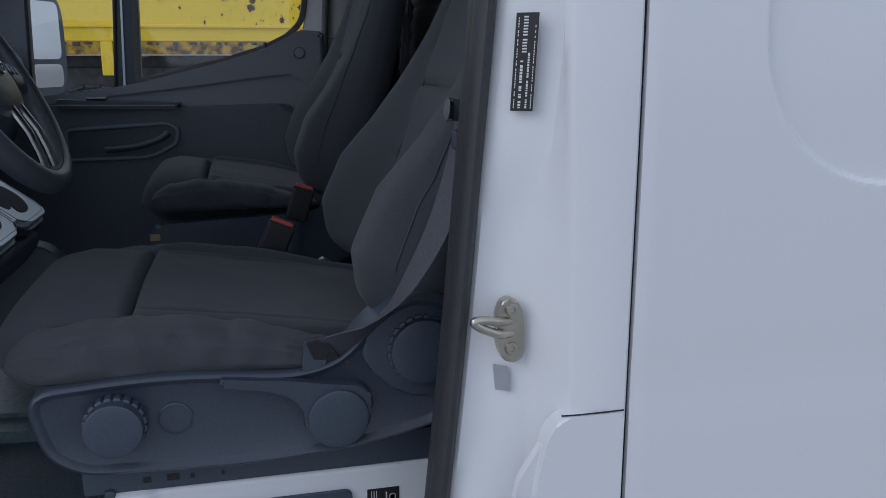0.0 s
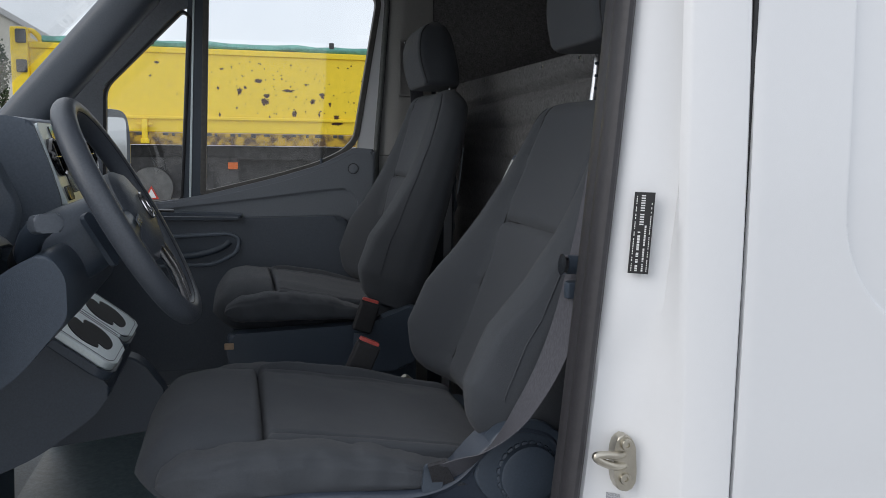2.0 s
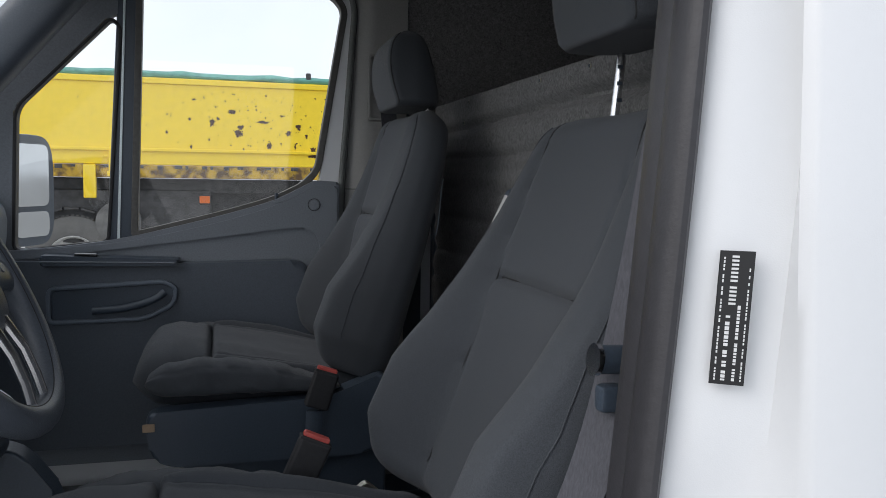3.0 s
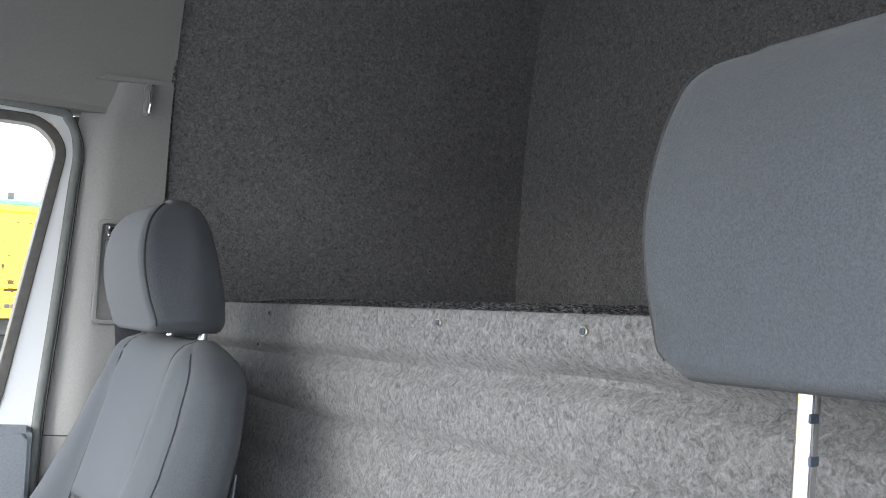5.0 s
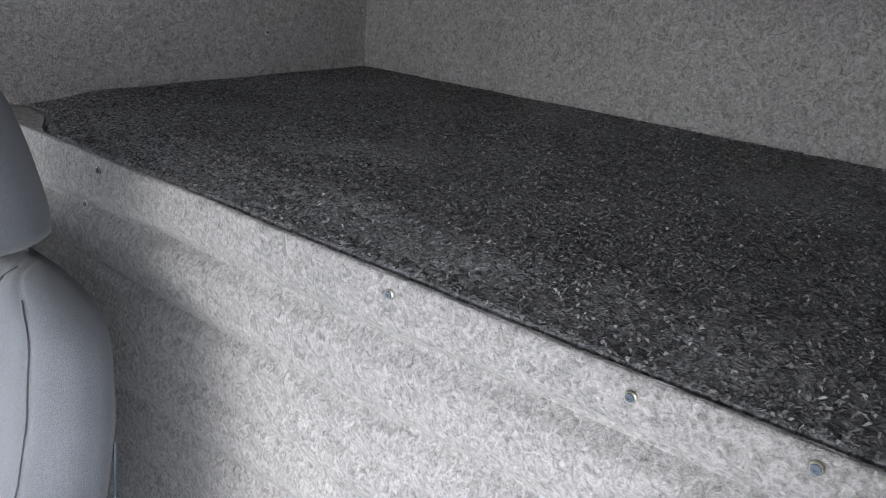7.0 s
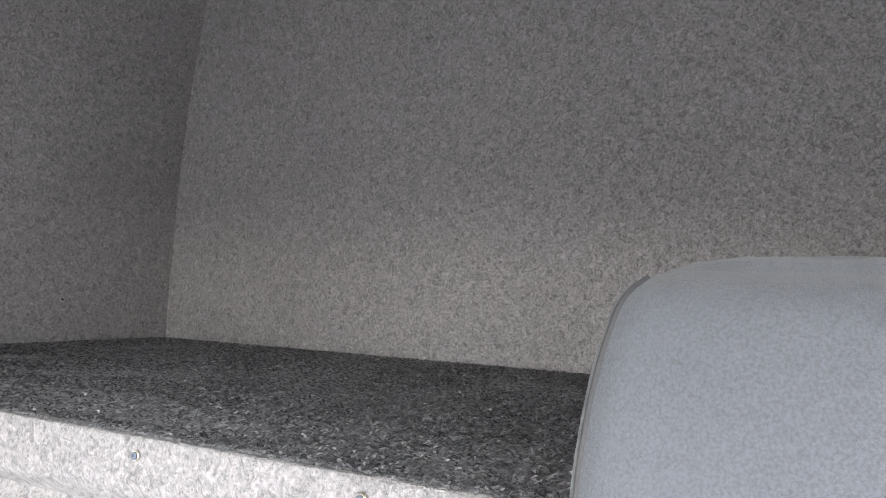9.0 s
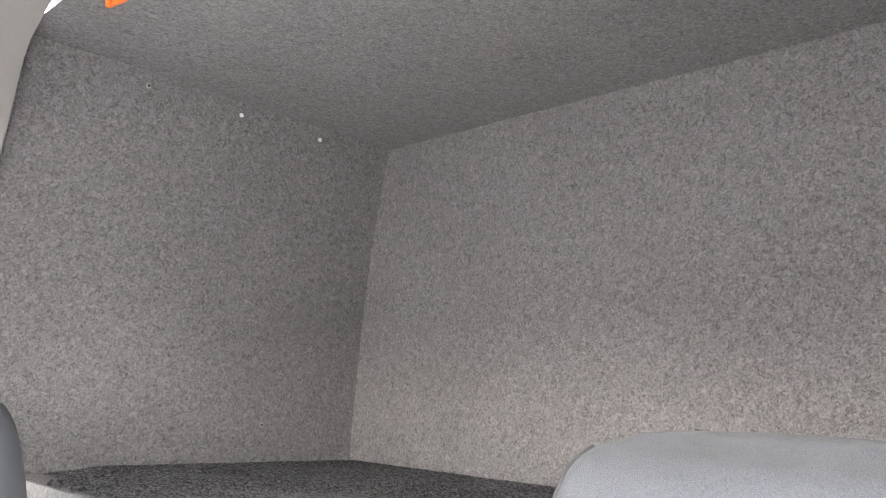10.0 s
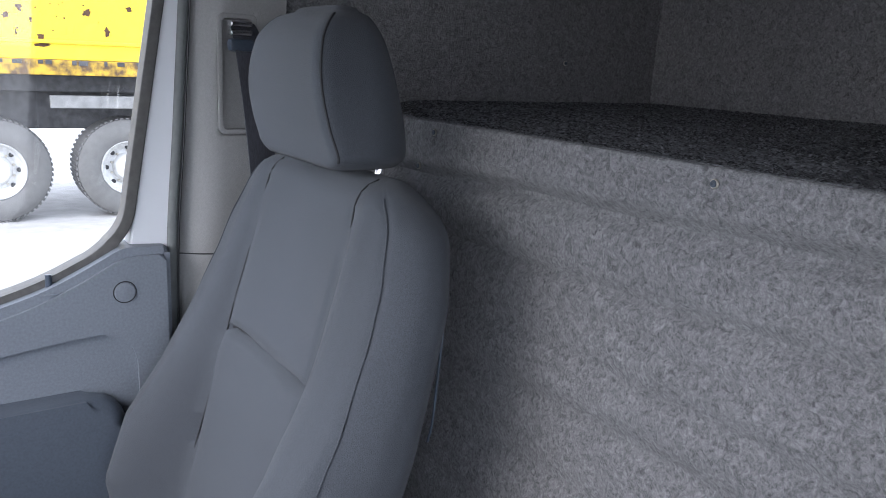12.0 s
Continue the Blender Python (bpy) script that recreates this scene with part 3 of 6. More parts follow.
def bulk(u, v):
    """Front of the lower bulkhead: felt over gentle horizontal ribs."""
    y, z = 0.14 + 1.75 * u, 0.62 + (SHELF_Z - 0.013 - 0.62) * v
    rib = 0.0
    for zc, dp, w, ph in ((1.718, 0.026, 0.0125, 0.0), (1.650, 0.013, 0.010, 1.3), (1.606, 0.007, 0.011, 2.9), (1.545, 0.010, 0.016, 4.1), (1.47, 0.010, 0.016, 5.2), (1.39, 0.008, 0.016, 0.7), (1.30, 0.008, 0.016, 2.2)):
        c = zc + 0.012 * math.sin(2.3 * y + ph) + 0.006 * noise.noise((y * 4, ph, 0))
        rib -= dp * (0.85 + 0.5 * noise.noise((y * 2.2, ph * 3, 5.0))) * math.exp(-((z - c) / w) ** 2)
    rib += 0.004 * math.sin((z - 1.77) * 26 + y) * sstep(SHELF_Z, SHELF_Z - 0.05, z)
    lump = 0.003 * noise.noise((y * 5, z * 8, 1.0))
    edge = 0.004 * sstep(SHELF_Z - 0.012, SHELF_Z - 0.006, z)
    return (BULK_X - rib - lump + edge, y, z)


def fold_back(y):
    """How far the bulkhead felt is folded over the shelf's edge: a narrow hem, a wider flap at the far end."""
    return 0.003 + 0.055 * sstep(1.68, 1.82, y) + 0.0012 * noise.noise((y * 9, 0.0, 7.0))


def bulk_fold(u, v):
    """The felt from the floor up, round the edge and back over the shelf."""
    if v <= 200:
        return bulk(u, v / 200)
    x, y, z = bulk(u, 1.0)
    k = min(1.0, (v - 200) / 6) * math.pi / 2
    back = fold_back(y) * max(0.0, (v - 206) / 8)
    sink = 0.006 * sstep(213, 214, v)
    return (x + 0.004 * (1 - math.cos(k)) + back, y, z + 0.004 * math.sin(k) + 0.0008 * noise.noise((y * 30, v, 2.0)) - sink)


bm = bmesh.new()
sheet(bm, bulk_fold, 150, 214, v=(0, 214))
tagged(part("bulkhead", bm, FELT), "bulkhead behind the seats lined with mottled grey felt", "wall", kind="structure")
bm = bmesh.new()
box(bm, (BULK_X + 0.045, 0.12, 0.62), (BULK_X + 0.08, 1.9, SHELF_Z - 0.03), 0)
tagged(part("bulkhead_board", bm, PLASTIC, smooth=False), "board behind the felt bulkhead", "wall", kind="structure")


def shelf_at(u, v):
    """Felt top of the shelf: its front edge rolls down behind the hem of the bulkhead."""
    y = 0.12 + 1.78 * v
    x0 = BULK_X + 0.007 + fold_back(y) + 0.0008 * noise.noise((y * 60, 0, 4.0))
    x = x0 + (BACK_X + 0.017 - x0) * u ** 1.8
    rise = 0.009 * (1 - sstep(0.0, 0.11, x - x0)) + 0.005 * (1 - sstep(0.0, 0.004, x - x0))
    return (x, y, SHELF_Z - rise + 0.0025 * noise.noise((u * 6, v * 12, 3.0)) * sstep(0.05, 0.2, u))


bm = bmesh.new()
sheet(bm, shelf_at, 80, 260)
shelf = tagged(part("shelf", bm, FELT_DARK), "deep sleeping shelf covered with charcoal needle felt", "shelf", kind="structure")
# short matted tufts that stand out of the shelf's felt
TUFT = mat("grey felt tufts", (0.1, 0.1, 0.1), 0.95, var=0.1, scale=300)
tn, tl = TUFT.node_tree.nodes, TUFT.node_tree.links
isle, shade = tn.new("ShaderNodeNewGeometry"), tn.new("ShaderNodeValToRGB")
for at, c in ((0.30, 0.045), (0.62, 0.11), (0.88, 0.22)):
    shade.color_ramp.elements.new(at).color = (c, c * 1.01, c * 1.05, 1)
shade.color_ramp.elements[0].color, shade.color_ramp.elements[-1].color = (0.014, 0.015, 0.017, 1), (0.32, 0.33, 0.34, 1)
tl.new(isle.outputs["Random Per Island"], shade.inputs[0])
tl.new(shade.outputs[0], tn["Principled BSDF"].inputs["Base Color"])
rng = np.random.default_rng(5)
count = 60000
tu, tv = rng.random(count), rng.random(count)
ty = 0.14 + 1.73 * tv
tx0 = BULK_X + 0.016 + 0.055 * np.clip((ty - 1.68) / 0.14, 0, 1)
root = np.stack([tx0 + (BACK_X - tx0 - 0.002) * tu ** 1.25, ty, np.zeros(count)], 1)
run = np.clip((root[:, 0] - tx0 + 0.006) / 0.11, 0, 1)
root[:, 2] = SHELF_Z - 0.009 * (1 - run * run * (3 - 2 * run))
ang, long, wide = rng.random(count) * math.tau, rng.uniform(0.004, 0.011, count), rng.uniform(0.0007, 0.0017, count)
along = np.stack([np.cos(ang), np.sin(ang), np.zeros(count)], 1)
cross = np.stack([-np.sin(ang), np.cos(ang), np.zeros(count)], 1) * wide[:, None]
bend = cross * rng.uniform(-2.2, 2.2, count)[:, None]
lift = rng.uniform(0.0006, 0.0024, count)
rows = []
for k, hgt in ((-0.5, -0.2), (0.0, 1.0), (0.5, 0.3)):
    c = root + along * (long * k)[:, None] + bend * (1 - 4 * k * k) + np.array([0, 0, 1]) * (lift * hgt)[:, None]
    rows += [c - cross * (1 - abs(k)), c + cross * (1 - abs(k))]
pts = np.stack(rows, 1).reshape(-1, 3)
first = np.arange(count)[:, None] * 6
quads = np.concatenate([first + np.array([[0, 1, 3, 2]]), first + np.array([[2, 3, 5, 4]])])
me = bpy.data.meshes.new("felt_tufts")
me.from_pydata(pts.tolist(), [], quads.tolist())
me.materials.append(TUFT)
tufts = new("felt_tufts", me)
tufts.parent = shelf
tagged(tufts, "short matted grey felt tufts", kind="stuff")
bm = bmesh.new()
box(bm, (BULK_X + 0.03, 0.13, SHELF_Z - 0.05), (BACK_X + 0.02, 1.89, SHELF_Z - 0.012), 0)
tagged(part("shelf_board", bm, PLASTIC, smooth=False), "board under the felt shelf", "shelf", kind="structure")
FELT_X = 0.262


def side_sheet(mirror):
    def f(u, v):
        x, z = FELT_X + (BACK_X + 0.01 - FELT_X) * u, SHELF_Z - 0.03 + (CEIL_Z + 0.03 - SHELF_Z) * v
        y = side_y(z) + 0.002 * noise.noise((x * 7, z * 7, 9.0 + mirror))
        return (x, 2 * CY - y if mirror else y, z)
    return f


for k, name in enumerate(("wall_passenger", "wall_driver")):
    bm = bmesh.new()
    sheet(bm, side_sheet(k), 40, 44)
    tagged(part(name, bm, FELT), "side wall of the sleeping recess in mottled grey felt", "wall", kind="structure")
bm = bmesh.new()
sheet(bm, lambda u, v: (BACK_X + 0.003 * noise.noise((u * 9, v * 5, 2.0)), 0.1 + 1.82 * u, SHELF_Z - 0.03 + (CEIL_Z + 0.03 - SHELF_Z) * v), 90, 40)
tagged(part("wall_rear", bm, FELT), "rear wall of the sleeping recess in grey felt", "wall", kind="structure")
bm = bmesh.new()
sheet(bm, lambda u, v: (FELT_X + 0.004 + (BACK_X + 0.01 - FELT_X) * u, 0.12 + 1.78 * v, CEIL_Z + 0.003 * noise.noise((u * 8, v * 14, 5.0))), 40, 80)
tagged(part("ceiling", bm, FELT), "ceiling of the sleeping recess lined with grey felt", "ceiling", kind="structure")
bm = bmesh.new()
box(bm, (BACK_X + 0.012, 0.1, 1.7), (BACK_X + 0.04, 1.93, 2.64), 0)
box(bm, (FELT_X + 0.02, 1.90, 1.72), (BACK_X + 0.03, 1.92, 2.13), 0)
tagged(part("recess_board", bm, PLASTIC, smooth=False), "board behind the felt lining", "wall", kind="structure")


def screw(at, axis_pose, head=None):
    s = thing("screw", at, "small steel screw with washer holding the felt", "screw", "lining screws")
    b = bmesh.new()
    lathe(b, [(0.0048, 0), (0.0048, 0.0012), (0.0040, 0.0020)], Matrix.Translation(at) @ axis_pose, 16)
    part("washer", b, head or STEEL, s)
    b = bmesh.new()
    lathe(b, [(0.0036, 0.0015), (0.0033, 0.0030), (0.0014, 0.0031), (0.0012, 0.0022), (0.0002, 0.002)], Matrix.Translation(at) @ axis_pose, 12)
    part("head", b, head or PLASTIC, s, "screw head with its glint painted on" if head else "dark screw head")
    return s


FRONT = pose(0, 0, 0, 0, -90)
for y, z in ((1.541, 1.776), (1.060, 1.776), (0.834, 1.776), (0.713, 1.781), (1.58, 1.725)):
    screw((BULK_X - 0.003, y, z), FRONT)
for x in (0.50, 0.706, 0.911):
    screw((x, side_y(2.515) - 0.003, 2.515), OUT, ZINC_GLINT if x > 0.6 else None)
for x, z in ((0.86, 1.878),):
    screw((x, side_y(z) - 0.003, z), OUT)


# headliner over the cab
def liner(u, v):
    x = -0.60 + (FELT_X + 0.002 + 0.60) * u
    s = abs(v * 2 - 1)
    y = interp(s, (0, 0.0), (0.55, 0.60), (0.75, 0.76), (0.9, 0.82), (1.0, 0.853))
    z = interp(s, (0, 2.615), (0.55, 2.60), (0.75, 2.50), (0.9, 2.30), (1.0, 2.125))
    sink = 0.30 * sstep(-0.15, -0.62, x) * (1 - sstep(0.7, 1.0, s))
    return (x, CY + math.copysign(y, v - 0.5), z - sink)


bm = bmesh.new()
sheet(bm, liner, 40, 60)
tagged(part("headliner", bm, HEADLINER), "light grey cloth headliner over the cab", "ceiling", kind="structure")

bm = bmesh.new()
box(bm, (-0.62, 1.862, 2.119), (0.256, 1.93, 2.21), 0)
box(bm, (-0.62, 0.13, 2.119), (0.256, 0.158, 2.21), 0)
box(bm, (0.122, 1.886, 2.085), (0.17, 1.93, 2.16), 0)
tagged(part("roof_rail", bm, HEADLINER, smooth=False), "grey roof rail cover above the door", "trim", kind="structure")
cord = thing("orange_cable", (0.30, 1.53, CEIL_Z), "short orange cable end hanging from the felt ceiling", "cable")
bm = bmesh.new()
tube(bm, smooth_path([(0.312, 1.570, 2.532), (0.316, 1.525, 2.530), (0.321, 1.465, 2.534), (0.316, 1.405, CEIL_Z + 0.004)], 6), 0.0065, 10)
for k in range(26):
    a = 0.9 * k
    q = Vector((0.312, 1.570, 2.532)).lerp(Vector((0.321, 1.425, 2.534)), k / 26)
    tube(bm, [q + Vector((0.0066 * math.cos(a + d), 0.004 * d, 0.0066 * math.sin(a + d))) for d in (0, 0.6, 1.2, 1.8)], 0.0016, 5)
part("sheath", bm, ORANGE, cord)


# ---- seats ----
def backrest(seat, cy, x0, z0, length, lean, broad=0.0, deep=1.0):
    """A bolstered backrest from its foot upwards: insert sunk between two side bolsters, grooved and sewn along its seams."""
    up, fw = Vector((math.sin(lean), 0, math.cos(lean))), Vector((-math.cos(lean), 0, math.sin(lean)))
    base, n, k = Vector((x0, cy, z0)), 128, 72

    def half(t):
        return interp(t, (0, 0.235), (0.12, 0.258), (0.35, 0.272), (0.55, 0.264), (0.70, 0.248), (0.82, 0.232), (0.91, 0.208), (0.965, 0.178), (1.0, 0.128)) + broad * interp(t, (0, 0.0), (0.35, 0.1), (0.6, 0.6), (0.8, 1.0), (0.93, 1.0), (1.0, 0.5))

    def insert(t):
        return interp(t, (0, 0.140), (0.5, 0.140), (0.62, 0.147), (0.83, 0.145), (1.0, 0.130)) - 0.05 * broad * sstep(0.5, 0.9, t)

    def end(t):
        return math.sqrt(max(0.02, 1 - max(0.0, (t - 0.93) / 0.07) ** 2)) * math.sqrt(max(0.05, 1 - max(0.0, (0.06 - t) / 0.06) ** 2))

    def welt(t):
        return half(t) * interp(t, (0, 0.97), (0.35, 0.955), (0.6, 0.92), (0.85, 0.86), (1, 0.84))

    def crease(t, q):
        return (t - 0.575 + 0.008 * (q / 0.138) ** 2) / 0.0075

    def front(t, w, grooved=True):
        h, ins, q = half(t), insert(t), abs(w)
        d = (1 - min(1.0, q / h) ** 5.5) ** 0.42
        bol = interp(t, (0, 0.062), (0.13, 0.096), (0.28, 0.088), (0.42, 0.056), (0.56, 0.032), (0.72, 0.014), (0.88, 0.005), (1, 0.0))
        b = bol * sstep(ins - 0.010, ins + 0.070, q) * sstep(h * 1.04, h * 0.90, q)
        b += 0.010 * math.exp(-((q - ins - 0.030) / 0.022) ** 2) * sstep(0.1, 0.3, t) * (1 - 0.5 * t)
        g = 0.0
        if grooved:
            g = 0.008 * math.exp(-((q - ins) / 0.0045) ** 2) * sstep(0.03, 0.10, t) * (1 - 0.6 * sstep(0.8, 0.95, t)) + 0.0022 * math.exp(-((q - welt(t)) / 0.004) ** 2) * sstep(0.1, 0.3, t)
        if q < ins:
            if grooved:
                g += 0.017 * math.exp(-crease(t, q) ** 2) * sstep(ins + 0.004, ins - 0.012, q)
            b -= 0.007 * math.cos(math.pi * q / ins / 2) * sstep(0.0, 0.2, t) - 0.004 * math.exp(-((t - 0.50) / 0.06) ** 2)
        return base + up * (length * t) + fw * (0.046 * end(t) * d + b - g * min(1.0, d * 2)) + Vector((0, w, 0))

    rings = []
    for i in range(k + 1):
        t = i / k
        r = []
        tb = interp(t, (0, 0.075), (0.5, 0.065), (1, 0.045)) * end(t) * deep
        for j in range(n):
            a = 2 * math.pi * j / n
            w, d = sgnpow(math.cos(a), 0.62) * half(t), sgnpow(math.sin(a), 0.72)
            r.append(front(t, w) if d > 0 else base + up * (length * t) + fw * (tb * d) + Vector((0, w, 0)))
        rings.append(r)
    back = part("backrest", loft(bmesh.new(), rings), FABRIC, seat, "charcoal fabric backrest with side bolsters", angle=70)
    for sg in (-1, 1):
        part("seam", tube(bmesh.new(), [front(0.08 + 0.91 * i / 60, sg * insert(0.08 + 0.91 * i / 60)) + fw * 0.0016 for i in range(61)], 0.0012, 6), SEAM, back)
        part("seam", tube(bmesh.new(), [front(0.12 + 0.84 * i / 60, sg * welt(0.12 + 0.84 * i / 60)) + fw * 0.0020 for i in range(61)], 0.0011, 6), FABRIC, back)
    part("seam", tube(bmesh.new(), [front(0.575 - 0.008 * (q / 0.138) ** 2, q) + fw * 0.0012 for q in [-0.138 + 0.276 * i / 48 for i in range(49)]], 0.0020, 6), SEAM, back)
    return back


def headrest(seat, cy, x, z, height, lean=0.03, taper=0.1, wide=1.0, square=0.0, boxy=False):
    """Boxy padded headrest: flat front, flanks that widen backwards, a seam at each front corner."""
    rings, k, seam = [], 40, {-1: [], 1: []}
    for i in range(k + 1):
        t = i / k
        turn = 0.74 + 0.12 * square
        top, low = max(0.0, (t - turn) / (1 - turn)), max(0.0, (0.07 - t) / 0.07)
        e = math.sqrt(max(0.0, 1 - top ** 2.2)) * (0.36 - 0.18 * square) + 0.64 + 0.18 * square
        e *= 1 - 0.10 * low ** 2
        d = math.sqrt(max(0.0, 1 - top ** 2.0)) * (0.62 - 0.2 * square) + 0.38 + 0.2 * square
        if boxy:
            fw_, bw_ = soft(t, (0, 0.116), (0.4, 0.120), (0.85, 0.113), (1, 0.105)) * e, soft(t, (0, 0.130), (0.3, 0.132), (0.85, 0.121), (1, 0.111)) * e
        else:
            fw_, bw_ = soft(t, (0, 0.096), (0.5, 0.095), (0.85, 0.086), (1, 0.078)) * e * wide * (1 - taper * t), soft(t, (0, 0.134), (0.3, 0.133), (0.8, 0.114), (1, 0.098)) * e * (1 - taper * t)
        fr = soft(t, (0, 0.030), (0.12, 0.044), (0.5, 0.064), (0.8, 0.062), (1, 0.050)) * d
        bk = soft(t, (0, 0.070), (0.12, 0.070), (0.6, 0.062 if boxy else 0.050), (1, 0.054 if boxy else 0.024)) * d
        xs = x + lean * t
        mid = -bk * (0.10 if boxy else 0.35)
        out = [(fr * 1.02, 0.0), (fr, fw_), (mid, bw_), (-bk, bw_ * 0.80), (-bk * 1.02, 0.0), (-bk, -bw_ * 0.80), (mid, -bw_), (fr, -fw_)]
        out = fillet(out, [0.0, 0.020, 0.03, 0.025, 0.0, 0.025, 0.03, 0.020], 7)
        rings.append([Vector((xs - a, cy + b, z + height * t)) for a, b in out])
        if 0 < i < k:
            for sg in (-1, 1):
                seam[sg].append(Vector((xs - fr + 0.0052, cy + sg * (fw_ - 0.0045), z + height * t)))
    last = rings[-1]
    mid = sum(last, Vector()) / len(last)
    for sc, up in ((0.90, 0.004), (0.7, 0.0065), (0.3, 0.008)):
        rings.append([mid + (p - mid) * sc + Vector((0, 0, up)) for p in last])
    first = rings[0]
    mid = sum(first, Vector()) / len(first)
    rings.insert(0, [mid + (p - mid) * 0.92 - Vector((0, 0, 0.006)) for p in first])
    head = part("headrest", loft(bmesh.new(), rings), FABRIC, seat, "charcoal fabric headrest", angle=75)
    for sg in (-1, 1):
        part("piping", tube(bmesh.new(), seam[sg], 0.0017, 6), SEAM, head)
    return head


def cushion(seat, cy, x_front, x_rear, z, half=0.25):
    """Seat cushion: domed thigh pad, sunk insert behind a cross groove, a soft sewn bolster along each side."""
    rings, n, k = [], 100, 84
    core, span = half - 0.050, x_rear - x_front
    for i in range(k + 1):
        t = i / k
        x = x_front + span * t
        e = math.sqrt(max(0.01, 1 - max(0.0, (0.11 - t) / 0.11) ** 2)) * math.sqrt(max(0.05, 1 - max(0.0, (t - 0.95) / 0.05) ** 2))
        h = core * interp(t, (0, 0.66), (0.02, 0.77), (0.05, 0.86), (0.09, 0.93), (0.15, 0.98), (0.3, 1.0), (1, 0.97)) * (0.92 + 0.08 * e)
        top = interp(t, (0, 0.036), (0.08, 0.056), (0.18, 0.066), (0.30, 0.064), (0.35, 0.056), (0.5, 0.042), (0.75, 0.018), (1, -0.012))
        low = interp(t, (0, 0.012), (0.04, 0.030), (0.10, 0.048), (0.2, 0.055), (1, 0.055))
        r = []
        for j in range(n):
            a = 2 * math.pi * j / n
            w, d = sgnpow(math.cos(a), 0.55) * h, sgnpow(math.sin(a), 0.50)
            q = abs(w)
            if d > 0:
                g = 0.026 * math.exp(-((t - 0.335) / 0.0085) ** 2) * sstep(0.196, 0.176, q)
                g += 0.008 * math.exp(-((q - 0.172) / 0.004) ** 2) * sstep(0.34, 0.38, t)
                crown = 0.007 * max(0.0, math.sin(math.pi * min(1.0, t / 0.335))) * sstep(0.21, 0.10, q)
                rise = (0.012 + 0.020 * sstep(0.0, 0.1, w) * sstep(0.95, 0.6, t)) * sstep(0.150, 0.205, q) * sstep(0.20, 0.45, t)
                dep = (top + 0.02) * (1 - (1 - d) * (1.0 if t < 0.335 else 0.7)) * e - 0.02 + crown + rise - g * min(1, d * 2)
                dep += (0.0030 * noise.noise((x * 11, w * 14, cy)) + 0.0014 * noise.noise((x * 45, w * 30, cy + 3))) * d
            else:
                dep = -0.02 + low * d * e
            r.append(Vector((x, cy + w, z + dep)))
        rings.append(r)
    pad = part("cushion", loft(bmesh.new(), rings), FABRIC, seat, "charcoal fabric seat cushion", angle=70)
    for sg in (-1, 1):
        rings, m = [], 72
        for i in range(m + 1):
            t = i / m
            x = x_front + span * (0.065 + 0.817 * t)
            e = max(0.06, math.sqrt(max(0.0, 1 - max(0.0, (0.07 - t) / 0.07) ** 2)) * math.sqrt(max(0.0, 1 - max(0.0, (t - 0.93) / 0.07) ** 2)))
            crest = interp(t, (0, 0.012), (0.10, 0.034), (0.26, 0.048), (0.5, 0.042), (0.7, 0.025), (0.88, 0.0), (1, -0.012))
            mid, tall = (crest - 0.030) / 2, (crest + 0.030) / 2
            ring_ = []
            for j in range(40):
                a = 2 * math.pi * j / 40
                u, v = sgnpow(math.cos(a), 0.72), sgnpow(math.sin(a), 0.62)
                fold = 0.0052 * noise.noise((x * 30, v * 2.2 + x * 12, 4.0 + cy)) + 0.0020 * noise.noise((x * 80, v * 4 + x * 20, 8.0))
                groove = 0.0030 * math.exp(-((v - 0.60) / 0.07) ** 2) * (u * sg > 0)
                yy = sg * (0.220 - 0.040 * (1 - sstep(0.0, 0.22, t)) ** 2) + u * (0.041 * (0.75 + 0.25 * e) + (fold - groove) * (abs(v) < 0.95))
                ring_.append(Vector((x, cy + yy, z + mid + v * tall * e + fold * 0.8)))
            rings.append(ring_)
        part("side_bolster", loft(bmesh.new(), rings), FABRIC, pad, "soft wrinkled fabric bolster", angle=70)
    return pad


def bar(seat, x, y, z0, z1, notched):
    b = bmesh.new()
    tube(b, [(x - 0.012, y, z0), (x - 0.006, y, (z0 + z1) / 2), (x, y, z1)], 0.0062, 14)
    post = part("headrest_post", b, CHROME, seat, "chrome headrest post")
    if notched:
        # Small dark blocks on the post stand for the shade in its cuts.
        for i in range(5):
            zz = z0 + (z1 - z0) * (0.12 + 0.19 * i)
            part("notch_shade", boxed((x - 0.011, y - 0.0067, zz - 0.0028), (x - 0.003, y - 0.0046, zz + 0.0028), 0.0009), PLASTIC, post)
    return post


